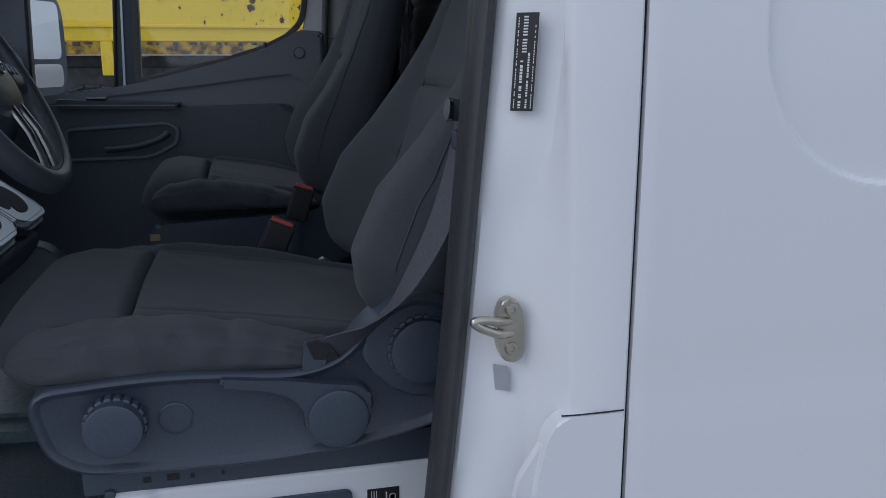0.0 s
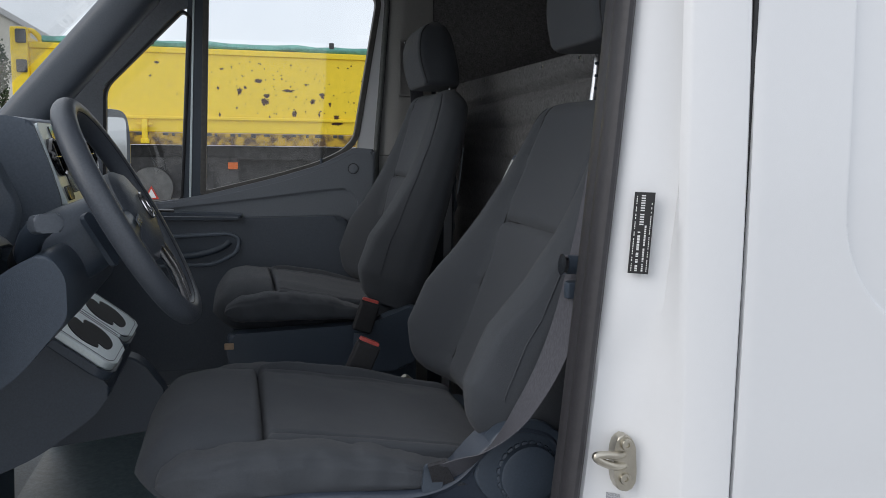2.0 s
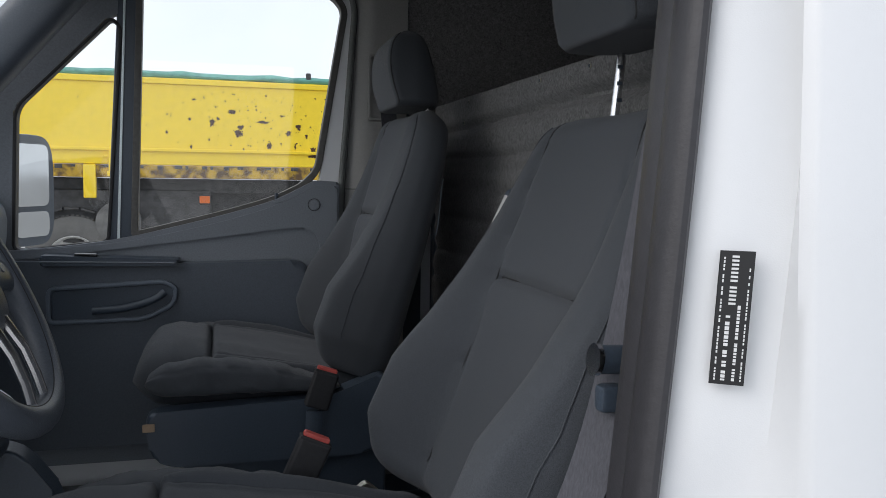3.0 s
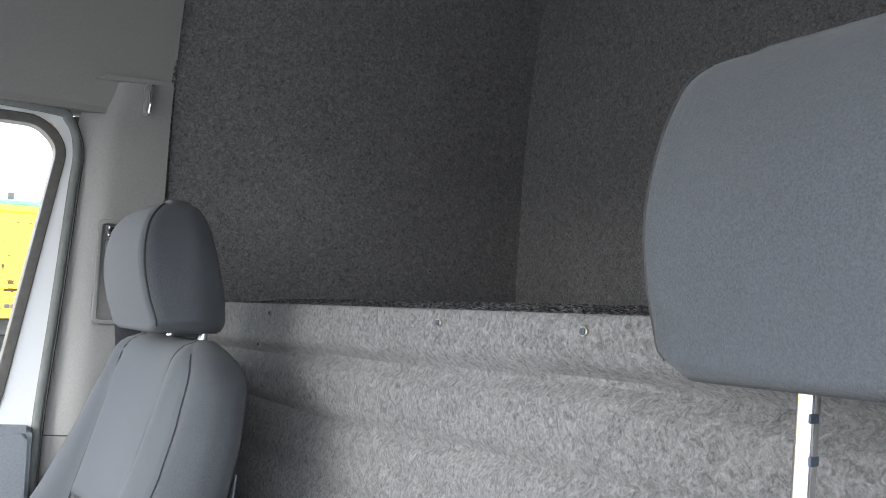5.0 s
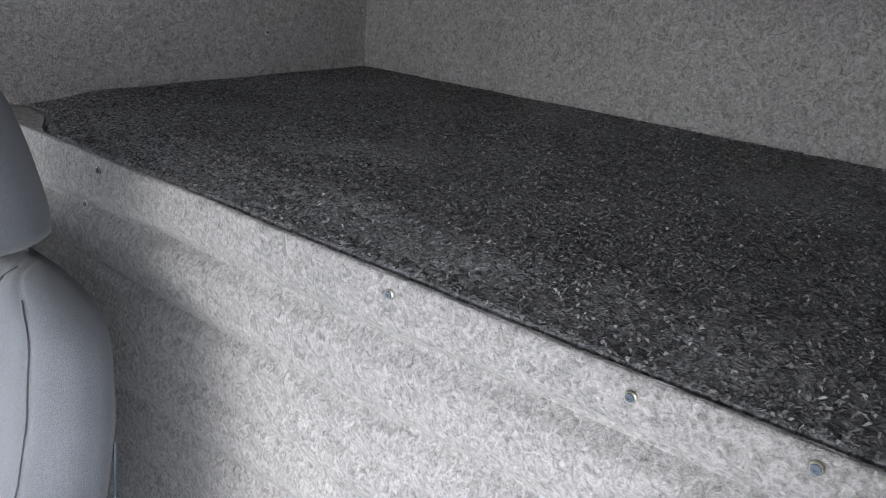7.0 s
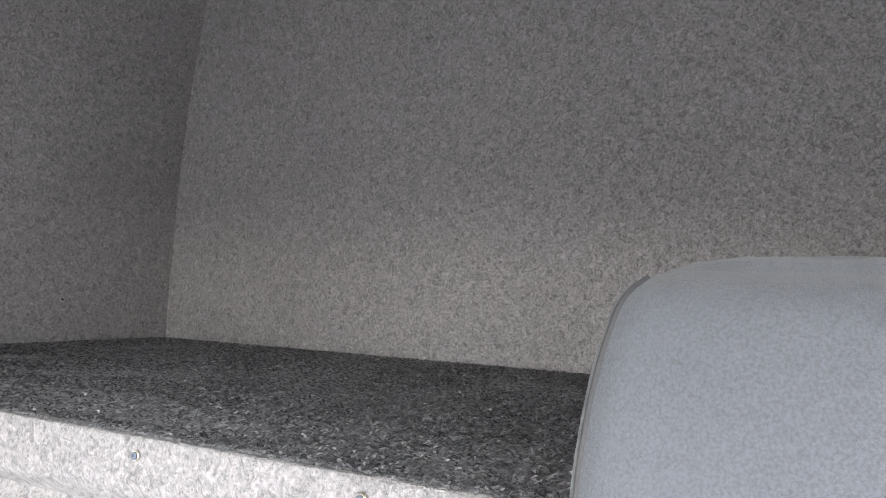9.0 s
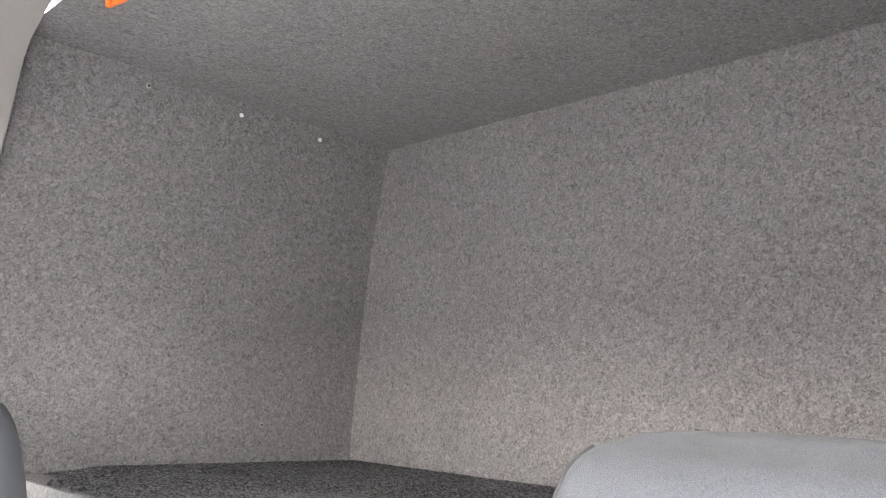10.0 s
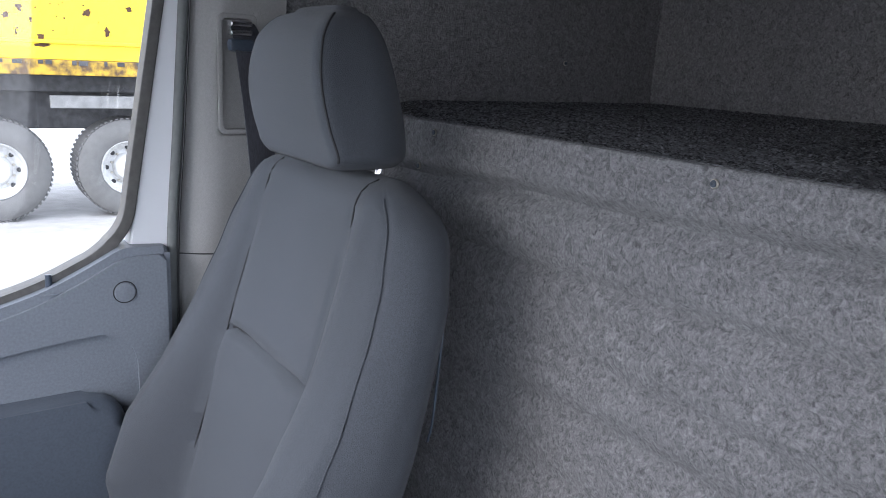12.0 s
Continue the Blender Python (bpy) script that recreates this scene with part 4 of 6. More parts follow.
def seat_frame(seat, cy, dz, near, zbase):
    """Side covers with their controls; near is -1 where the covered side faces the driver's door."""
    yo = cy + near * 0.262
    y1 = cy + near * 0.20
    lo, hi = min(yo, y1), max(yo, y1)
    pts = fillet([(-0.466, 1.088 + dz), (-0.30, 1.100 + dz), (-0.13, 1.086 + dz), (-0.075, 1.100 + dz), (-0.03, 1.150 + dz), (0.02, 1.18 + dz), (0.085, 1.16 + dz),
                  (0.10, 1.08 + dz), (0.075, 0.997 + dz), (-0.05, 0.970 + dz), (-0.20, 0.961 + dz), (-0.400, 0.970 + dz), (-0.442, 0.997 + dz)],
                 [0.05, 0.2, 0.03, 0.03, 0.03, 0.04, 0.05, 0.05, 0.05, 0.1, 0.1, 0.04, 0.04], 5)
    bm = prism(bmesh.new(), pts, "y", lo, hi)
    bmesh.ops.recalc_face_normals(bm, faces=bm.faces)
    face = min((f for f in bm.faces if len(f.verts) > 8), key=lambda f: f.calc_center_median().y * -near)
    out = 0.0
    for wide, deep in ((0.003, 0.0045), (0.003, 0.0020), (0.003, -0.0015), (0.004, -0.0055), (0.003, -0.0020)):
        bmesh.ops.inset_region(bm, faces=[face], thickness=wide, use_even_offset=False)
        out += deep
        for v in face.verts:
            v.co.y = yo + near * out
    bmesh.ops.triangulate(bm, faces=[face])
    cover = part("side_cover", bm, COVER, seat, "dark grey plastic seat side cover", angle=60, flatten=False)
    return cover, yo - near * 0.002, dz


driver_seat = thing("driver_seat", (-0.1, 0.505, 0.66), "charcoal fabric driver seat on a white steel box", "seat", "cab seats")
DC = 0.505
backrest(driver_seat, DC, 0.050, 1.115, 0.588, radians(20.5))
headrest(driver_seat, DC + 0.002, 0.232, 1.763, 0.171, 0.034, square=1.15, boxy=True)
bar(driver_seat, 0.281, DC + 0.074, 1.655, 1.775, True)
bar(driver_seat, 0.281, DC - 0.073, 1.655, 1.775, False)
for dy in (0.074, -0.073):
    part("post_collar", prism(bmesh.new(), fillet([(0.258, DC + dy - 0.027), (0.294, DC + dy - 0.027), (0.294, DC + dy + 0.027), (0.258, DC + dy + 0.027)], 0.012), "z", 1.654, 1.670, 0.004), PLASTIC, driver_seat)
cushion(driver_seat, DC, -0.530, 0.03, 1.113)
cover, yo, _ = seat_frame(driver_seat, DC, 0.0, -1, 0.66)
# lever and knobs
lever = fillet([(-0.228, 1.090), (-0.14, 1.080), (-0.085, 1.070), (-0.045, 1.066), (-0.03, 1.04), (-0.06, 0.985), (-0.112, 0.998), (-0.124, 1.035), (-0.138, 1.056), (-0.165, 1.068), (-0.228, 1.079)], 0.012, 5)
part("height_lever", prism(bmesh.new(), lever, "y", yo - 0.020, yo + 0.002, 0.005, 3), COVER, driver_seat, "dark grey height lever")
for nm, kx, kz, r0, teeth, dep in (("tilt_knob", -0.357, 1.038, 0.036, 20, 0.036), ("lever_hub", -0.080, 1.023, 0.041, 0, 0.030), ("backrest_knob", 0.036, 1.104, 0.045, 24, 0.024)):
    at = Matrix.Translation((kx, yo + 0.004, kz)) @ OUT
    b = bmesh.new()
    nn = max(48, teeth * 10)
    rr = []
    for rad, hgt in ((1.06, 0.0), (1.10, dep * 0.30), (1.07, dep * 0.52), (0.99, dep * 0.56), (0.965, dep * 0.95), (0.90, dep), (0.5, dep + 0.001), (0.05, dep + 0.001)):
        loop = []
        for j in range(nn):
            a = math.tau * j / nn
            cut = 0.11 * (0.5 + 0.5 * math.cos(a * teeth)) ** 6 if teeth and 1.03 < rad < 1.12 else 0
            loop.append(at @ Vector((r0 * (rad - cut) * math.cos(a), r0 * (rad - cut) * math.sin(a), hgt)))
        rr.append(loop)
    part(nm, loft(b, rr), PLASTIC, driver_seat, "round black plastic knob")
b = bmesh.new()
lathe(b, [(0.0215, 0.0), (0.0215, 0.0012), (0.0195, 0.002), (0.019, 0.0008)], Matrix.Translation((-0.286, yo + 0.0003, 1.036)) @ OUT, 28)
part("blank_cap", b, COVER, cover)
part("recliner_cover", prism(bmesh.new(), fillet([(-0.055, 1.10), (-0.01, 1.175), (0.06, 1.185), (0.105, 1.14), (0.10, 1.05), (0.02, 1.03)], 0.03, 5), "y", yo - 0.006, yo + 0.03, 0.006, 3), PLASTIC, driver_seat)
part("rail", boxed((-0.41, DC - 0.235, 0.926), (0.10, DC - 0.20, 0.975), 0.004), PLASTIC, driver_seat, "black seat rail")
part("rail", boxed((-0.41, DC + 0.20, 0.926), (0.10, DC + 0.235, 0.975), 0.004), PLASTIC, driver_seat, "black seat rail")
part("seat_pan", boxed((-0.44, DC - 0.21, 0.975), (0.08, DC + 0.24, 1.075), 0.02), PLASTIC, driver_seat)
b = bmesh.new()
loft(b, [[Vector((x + w * math.cos(a) * 0.9, 0.800 + 0.007 * math.sin(a), z - w * math.cos(a) * 0.45)) for a in [math.tau * j / 20 for j in range(20)]] for x, z, w in ((0.168, 1.49, 0.006), (0.178, 1.51, 0.009), (0.192, 1.532, 0.012), (0.203, 1.550, 0.0145))])
upright = part("backrest_bar", b, RIM, driver_seat, "pale grey plastic bar beside the backrest")
b = bmesh.new()
loft(b, [[Vector((x + w * math.cos(a) * 0.9, 0.800 + 0.0075 * math.sin(a), z - w * math.cos(a) * 0.45)) for a in [math.tau * j / 20 for j in range(20)]] for x, z, w in ((0.2027, 1.5495, 0.0150), (0.206, 1.556, 0.0145), (0.209, 1.561, 0.011), (0.210, 1.563, 0.005))])
part("bar_cap", b, PLASTIC, upright, "dark cap")
# white steel box with its fuse cover
YB = 0.27
bm = bmesh.new()


def box_face(u, v):
    x = -0.378 + (0.098 + 0.378) * u + 0.012 * (1 - v)
    z = 0.60 + (0.930 - 0.60) * v
    line = 0.752 + 0.006 * sstep(-0.30, -0.10, x) + 0.052 * sstep(-0.075, 0.085, x)
    low = 0.017 * sstep(line + 0.012, line - 0.012, z) * sstep(-0.315, -0.285, x)
    groove = 0.004 * math.exp(-((z - line - 0.019) / 0.007) ** 2) * sstep(-0.30, -0.26, x)
    top = 0.008 * sstep(0.908, 0.914, z) * (1 - sstep(-0.335, -0.315, x) * (1 - sstep(0.060, 0.075, x)))
    return (x, YB - low + groove - top + 0.012 * sstep(0.922, 0.930, z), z)


sheet(bm, box_face, 120, 110)
part("box_face", bm, WHITE, driver_seat, "white painted steel box side")
part("box_body", boxed((-0.374, YB + 0.014, 0.60), (0.10, 0.74, 0.926), 0.004), WHITE, driver_seat, "white painted steel seat box")
cov = part("fuse_cover", prism(bmesh.new(), fillet([(-0.283, 0.781), (-0.061, 0.781), (-0.0605, 0.895), (-0.283, 0.895)], 0.011, 5), "y", YB - 0.0075, YB + 0.004, 0.002, 3), PLASTIC, driver_seat, "dark plastic fuse cover with instruction labels")
for x in (-0.255, -0.102):
    part("latch", boxed((x, YB - 0.0095, 0.8715), (x + 0.024, YB - 0.006, 0.8825), 0.0015), RUBBER, cov)


def flat(bm, x0, x1, z0, z1, y):
    box(bm, (x0, y - 0.0005, z0), (x1, y, z1), 0)


def frame_bars(bm, x0, x1, z0, z1, y, w=0.0007):
    flat(bm, x0, x1, z0, z0 + w, y)
    flat(bm, x0, x1, z1 - w, z1, y)
    flat(bm, x0, x0 + w, z0, z1, y)
    flat(bm, x1 - w, x1, z0, z1, y)


bm = bmesh.new()
yl, rnd = YB - 0.0075, random.Random(3)
frame_bars(bm, -0.203, -0.119, 0.8515, 0.8725, yl)
frame_bars(bm, -0.211, -0.113, 0.7985, 0.8475, yl)
for r in range(4):
    z, x = 0.8630 - r * 0.003, -0.201
    while x < (-0.122 if r < 3 else -0.16):
        w = rnd.uniform(0.003, 0.009)
        flat(bm, x, min(x + w, -0.121), z, z + 0.0013, yl)
        x += w + 0.0014
for r in range(8):
    for c in range(12):
        x = -0.182 + 0.0054 * c + (0.0012 if c % 3 == 0 else 0)
        if r in (0, 1, 3, 4, 6):
            flat(bm, x, x + 0.0036, 0.8030 + r * 0.0018, 0.8040 + r * 0.0018, yl)
for c in range(13):
    flat(bm, -0.1835 + 0.0054 * c, -0.1831 + 0.0054 * c, 0.8025, 0.8185, yl)
for r in range(2):
    flat(bm, -0.209, -0.186, 0.8095 - r * 0.003, 0.8109 - r * 0.003, yl)
for cx, cz in ((-0.171, 0.8355), (-0.136, 0.8365), (-0.171, 0.8245), (-0.136, 0.8255)):
    pts = [(cx - 0.013, cz - 0.002), (cx + 0.013, cz - 0.002), (cx + 0.013, cz + 0.001), (cx - 0.003, cz + 0.001), (cx - 0.005, cz + 0.004), (cx - 0.008, cz + 0.004), (cx - 0.011, cz + 0.001), (cx - 0.013, cz)]
    ring(bm, offset(pts, -0.0006), pts, "y", yl - 0.0005, yl)
    for k in (-0.008, 0.007):
        lathe(bm, [(0.002, 0), (0.002, 0.0006), (0.0008, 0.0007)], Matrix.Translation((cx + k, yl, cz - 0.003)) @ OUT, 10)
lathe(bm, [(0.0048, 0), (0.0048, 0.0006), (0.002, 0.0007)], Matrix.Translation((-0.201, yl, 0.8345)) @ OUT, 16)
frame_bars(bm, -0.2065, -0.1955, 0.8215, 0.8270, yl)
prism(bm, [(-0.2005, 0.8665), (-0.1955, 0.8665), (-0.198, 0.8707)], "y", yl - 0.0005, yl)
part("label_print", bm, PRINT, cov, "fine white instruction print", smooth=False)
txt = bpy.data.curves.new("words", "FONT")
txt.body, txt.size, txt.extrude, txt.align_x = "Let op!", 0.0052, 0.0002, "CENTER"
words = new("words", txt)
words.matrix_basis = pose(-0.161, yl - 0.0004, 0.8673, 90)
words.parent = cov
txt.materials.append(PRINT)
bm = bmesh.new()
prism(bm, [(-0.040, 0.8075), (0.005, 0.8075), (0.007, 0.8895), (-0.039, 0.8895)], "y", YB - 0.0012, YB)
plate = part("type_label", bm, BLACK, driver_seat, "black type label with white bars", smooth=False)
bm = bmesh.new()
for x0, x1, z0, z1 in ((-0.0128, -0.0110, 0.8615, 0.8835), (-0.0060, -0.0050, 0.8235, 0.8505), (-0.0092, -0.0082, 0.8205, 0.8505), (-0.0128, -0.0114, 0.8165, 0.8505), (-0.0162, -0.0152, 0.8260, 0.8505),
                       (-0.0196, -0.0186, 0.8245, 0.8505), (-0.0250, -0.0238, 0.8285, 0.8505), (-0.0305, -0.0245, 0.8125, 0.8185), (-0.0335, -0.0325, 0.8685, 0.8865), (-0.0300, -0.0290, 0.8705, 0.8865),
                       (-0.0265, -0.0255, 0.8665, 0.8865), (-0.039, 0.005, 0.8570, 0.8575), (-0.0360, -0.0350, 0.8445, 0.8505)):
    flat(bm, x0, x1, z0, z1, YB - 0.0012)
lathe(bm, [(0.005, 0), (0.005, 0.0006), (0.0042, 0.0006), (0.0042, 0)], Matrix.Translation((-0.003, YB - 0.0012, 0.8755)) @ OUT, 18)
part("print", bm, PRINT, plate, smooth=False)
# Thin black boxes on the rail's face paint its holes as shade.
for x, w in ((-0.335, 0.010), (-0.305, 0.016), (-0.275, 0.005), (-0.235, 0.004)):
    part("rail_hole_shade", boxed((x, DC - 0.2362, 0.938), (x + w, DC - 0.2342, 0.944 + 0.2 * w), 0.0008), BLACK, driver_seat)
part("corner_clip", boxed((-0.384, YB - 0.006, 0.917), (-0.370, YB + 0.008, 0.934), 0.003), PLASTIC, driver_seat)
part("recliner_bracket", prism(bmesh.new(), fillet([(-0.075, 1.105), (-0.02, 1.075), (-0.01, 1.09), (-0.05, 1.125)], 0.006), "y", 0.715, 0.73, 0.002), STEEL, driver_seat, "bare steel recliner bracket")


def buckle(at, lean, name_parent):
    b = bmesh.new()
    m = Matrix.Translation(at) @ pose(0, 0, 0, 0, lean)
    box(b, (-0.026, -0.012, -0.085), (0.025, 0.012, -0.006), 0.006, 3, m)
    body = part("buckle", b, RUBBER, name_parent, "black seat belt buckle")
    b = bmesh.new()
    box(b, (-0.023, -0.008, -0.008), (0.019, 0.008, 0.003), 0.003, 2, m)
    part("release_button", b, RED, body, "red release button")
    b = bmesh.new()
    box(b, (-0.0265, -0.0105, -0.010), (0.0235, 0.0105, -0.004), 0.002, 2, m)
    part("button_rim", b, RUBBER, body)
    part("stalk", tube(bmesh.new(), [m @ Vector((0, 0, -0.09)), m @ Vector((0.02, 0.004, -0.16))], (0.018, 0.006), 10), PLASTIC, body)


buckle((-0.118, 0.752, 1.188), 24, driver_seat)

passenger_seat = thing("passenger_seat", (-0.05, 1.525, 0.66), "charcoal fabric passenger seat with low headrest", "seat", "cab seats")
PC = 1.525
backrest(passenger_seat, PC + 0.012, 0.045, 1.140, 0.62, radians(16.0), 0.042, 1.1)
headrest(passenger_seat, PC, 0.172, 1.752, 0.172, 0.014, 0.1, 1.34, 0.4)
bar(passenger_seat, 0.222, PC + 0.078, 1.70, 1.775, False)
bar(passenger_seat, 0.222, PC - 0.078, 1.70, 1.775, False)
cushion(passenger_seat, PC, -0.445, 0.05, 1.150)
part("side_cover", prism(bmesh.new(), fillet([(-0.41, 1.095), (-0.04, 1.110), (0.09, 1.16), (0.12, 1.05), (0.06, 0.98), (-0.36, 0.98), (-0.40, 1.0)], 0.025, 4), "y", PC - 0.262, PC - 0.21, 0.010, 3), PLASTIC, passenger_seat)
part("side_cover", prism(bmesh.new(), fillet([(-0.41, 1.095), (-0.04, 1.110), (0.09, 1.16), (0.12, 1.05), (0.06, 0.98), (-0.36, 0.98), (-0.40, 1.0)], 0.025, 4), "y", PC + 0.21, PC + 0.262, 0.010, 3), PLASTIC, passenger_seat)
part("seat_box", boxed((-0.34, PC - 0.22, 0.655), (0.10, PC + 0.22, 1.09), 0.012), PLASTIC, passenger_seat, "black covered seat box")
buckle((-0.045, 1.200, 1.186), 18, passenger_seat)
part("tag", boxed((-0.414, 1.2565, 1.058), (-0.390, 1.2645, 1.074), 0.002), CARD, passenger_seat, "beige tag at the seat base")
part("seat_back_edge", tube(bmesh.new(), smooth_path([(0.203, PC - 0.233, 1.455), (0.208, PC - 0.234, 1.48), (0.216, PC - 0.232, 1.56), (0.219, PC - 0.230, 1.58)], 5), 0.0016, 8), PLASTIC, passenger_seat)

# driver's seat belt: hangs from the pillar to the foot of the seat
belt = thing("seat_belt", (-0.10, 0.235, 1.10), "dark grey seat belt webbing slung from pillar to seat", "seat belt", "seat belts")
run = smooth_path([(0.165, 0.175, 1.95), (0.125, 0.178, 1.65), (0.088, 0.182, 1.43), (0.055, 0.190, 1.30), (0.010, 0.205, 1.205), (-0.040, 0.222, 1.145), (-0.085, 0.232, 1.120), (-0.112, 0.236, 1.112)], 8)
part("webbing", ribbon(bmesh.new(), run, ((0.5, -0.85, 0.1), (0.35, -0.45, 0.9)), 0.047), BELT, belt)
part("stitched_end", ribbon(bmesh.new(), run[-9:], ((0.35, -0.45, 0.9), (0.35, -0.45, 0.9)), 0.049, 0.006), mat("coarse stitched webbing", (0.03, 0.03, 0.034), 0.8, var=0.5, scale=420, bump=0.002, bump_scale=500), belt, "coarsely stitched webbing end")
tong = part("tongue", tube(bmesh.new(), [(0.058, 0.176, 1.424), (0.112, 0.182, 1.420)], (0.013, 0.010), 14), PLASTIC, belt, "black belt tongue")
part("tongue_end", tube(bmesh.new(), [(0.054, 0.1755, 1.4243), (0.059, 0.176, 1.4238)], (0.0145, 0.0115), 14), CHROME, tong)
part("belt_stop", boxed((0.062, 0.172, 1.375), (0.10, 0.190, 1.400), 0.005), PLASTIC, belt)
part("anchor_plate", prism(bmesh.new(), fillet([(-0.125, 1.085), (-0.095, 1.085), (-0.09, 1.125), (-0.12, 1.13)], 0.008), "y", 0.238, 0.244, 0.001), PLASTIC, belt)
# passenger belt behind the far seat
belt2 = thing("seat_belt", (0.20, 1.84, 1.20), "dark grey seat belt hanging from the far pillar slot", "seat belt", "seat belts")
run = smooth_path([(0.186, 1.858, 1.915), (0.190, 1.842, 1.89), (0.200, 1.826, 1.78), (0.212, 1.815, 1.60), (0.222, 1.815, 1.35), (0.228, 1.82, 1.15)], 6)
part("webbing", ribbon(bmesh.new(), run, ((1, 0.2, 0), (1, 0.2, 0)), 0.047), BELT, belt2)
b = bmesh.new()
box(b, (0.160, 1.832, 1.872), (0.200, 1.852, 1.892), 0.006)
part("guide_body", b, PLASTIC, belt2)
for i in range(2):
    b = bmesh.new()
    box(b, (0.160, 1.826, 1.896 + 0.013 * i), (0.194, 1.846, 1.905 + 0.013 * i), 0.003)
    part("guide_clip", b, CHROME, belt2, "chrome belt guide clip")


# ---- steering wheel, dashboard, console ----
WC = Vector((-0.537, 0.504, 1.471))
WN = Vector((0.880, 0.0, 0.476)).normalized()          # the wheel's axis, towards the driver
WU = Vector((-0.476, 0.0, 0.880)).normalized()         # its twelve o'clock
WY = Vector((0, 1, 0))
wheel = thing("steering_wheel", WC, "black leather steering wheel with silver lower spoke", "steering wheel")
R = 0.1805


def on_wheel(r, a, h=0.0):
    """A point of the wheel: radius, clock angle from twelve, height towards the driver."""
    return WC + WU * (r * math.cos(a)) + WY * (r * math.sin(a)) + WN * h


bm = bmesh.new()
tube(bm, [on_wheel(R, math.tau * i / 96) for i in range(96)], (0.0178, 0.0178), 18, closed=True, side=None)
rim = part("rim", bm, LEATHER, wheel, angle=80)
for rr, hh in ((R - 0.011, 0.0135), (R - 0.0152, -0.0055)):
    part("seam", tube(bmesh.new(), [on_wheel(rr, math.tau * i / 72, hh) for i in range(72)], 0.0009, 5, closed=True), SEAM, rim)
bm = bmesh.new()
rings = []
for t, w in ((0.0, 0.03), (0.002, 0.060), (0.012, 0.078), (0.024, 0.077), (0.034, 0.066), (0.040, 0.04), (0.042, 0.004)):
    rings.append([WC + WN * (t - 0.018) + WY * (w * 1.12 * sgnpow(math.cos(a), 0.75)) + WU * (w * 0.98 * sgnpow(math.sin(a), 0.75) - 0.006) for a in [math.tau * i / 40 for i in range(40)]])
hub = part("airbag_cover", loft(bm, rings), LEATHER, wheel, "black airbag cover")
bm = bmesh.new()
ringpts = [WC + WN * 0.026 + WY * (0.021 * math.cos(a)) + WU * (0.021 * math.sin(a)) for a in [math.tau * i / 40 for i in range(40)]]
tube(bm, ringpts, 0.0022, 8, closed=True)
for a in (math.pi / 2, math.pi * 7 / 6, math.pi * 11 / 6):
    tube(bm, [WC + WN * 0.026, WC + WN * 0.0262 + WY * (0.020 * math.cos(a)) + WU * (0.020 * math.sin(a))], 0.0022, 6)
part("emblem", bm, CHROME, hub, "plain chrome ring emblem")
for a in (math.radians(98), math.radians(262)):
    b = bmesh.new()
    s = [on_wheel(r, a, h) for r, h in ((0.05, 0.0), (0.09, 0.004), (0.13, 0.004), (0.174, 0.0))]
    tube(b, s, (0.010, 0.024), 12, side=WN)
    sp = part("spoke", b, PLASTIC, wheel)
    b = bmesh.new()
    for i in range(3):
        q = on_wheel(0.075 + 0.018 * i, a, 0.017)
        lathe(b, [(0.007, 0), (0.0065, 0.002), (0.001, 0.0022)], Matrix.Translation(q) @ WN.to_track_quat("Z", "Y").to_matrix().to_4x4(), 14)
    part("buttons", b, PLASTIC, sp, "black button pad")
for sgn in (-1, 1):
    b = bmesh.new()
    s = [on_wheel(r, math.pi + sgn * da, h) for r, da, h in ((0.070, 0.34, 0.012), (0.11, 0.24, 0.014), (0.14, 0.19, 0.010), (0.174, 0.17, 0.002))]
    tube(b, s, (0.006, 0.0075), 10, side=WN)
    part("lower_spoke", b, CHROME, wheel, "silver lower spoke")

dash = thing("dashboard", (-0.9, CY, 1.0), "dark plastic van dashboard with instrument hood and vents", "dashboard")
bm = bmesh.new()
prof = fillet([(-1.27, 1.46), (-0.98, 1.545), (-0.83, 1.535), (-0.785, 1.49), (-0.79, 1.40), (-0.83, 1.22), (-0.95, 1.12), (-1.27, 1.05)], 0.03, 4)
prism(bm, prof, "y", 0.14, 1.865, 0.01)
part("dash_body", bm, DASH, dash)
# instrument hood: a deep shroud whose lip faces the driver
lip = [(-0.745, 0.655, 1.402), (-0.738, 0.697, 1.46), (-0.762, 0.705, 1.526), (-0.779, 0.705, 1.574), (-0.774, 0.702, 1.612), (-0.765, 0.672, 1.641), (-0.752, 0.60, 1.650), (-0.745, 0.50, 1.652)]
lip = lip + [(x, 1.0 - y, z) for x, y, z in reversed(lip[:-1])] + [(-0.735, 0.42, 1.412), (-0.733, 0.50, 1.414), (-0.735, 0.58, 1.412)]
lip = smooth_path(lip + lip[:1], 6)[:-1]


def lip_ring(shrink, x_off, flat_x=None, drop=0.0):
    out = []
    for p in lip:
        d = Vector((0, 0.5 - p.y, 1.525 - p.z))
        q = p + d.normalized() * min(shrink, d.length * 0.9)
        q.x = q.x + x_off if flat_x is None else flat_x
        q.z -= drop * sstep(1.45, 1.60, p.z)
        out.append(q)
    return out


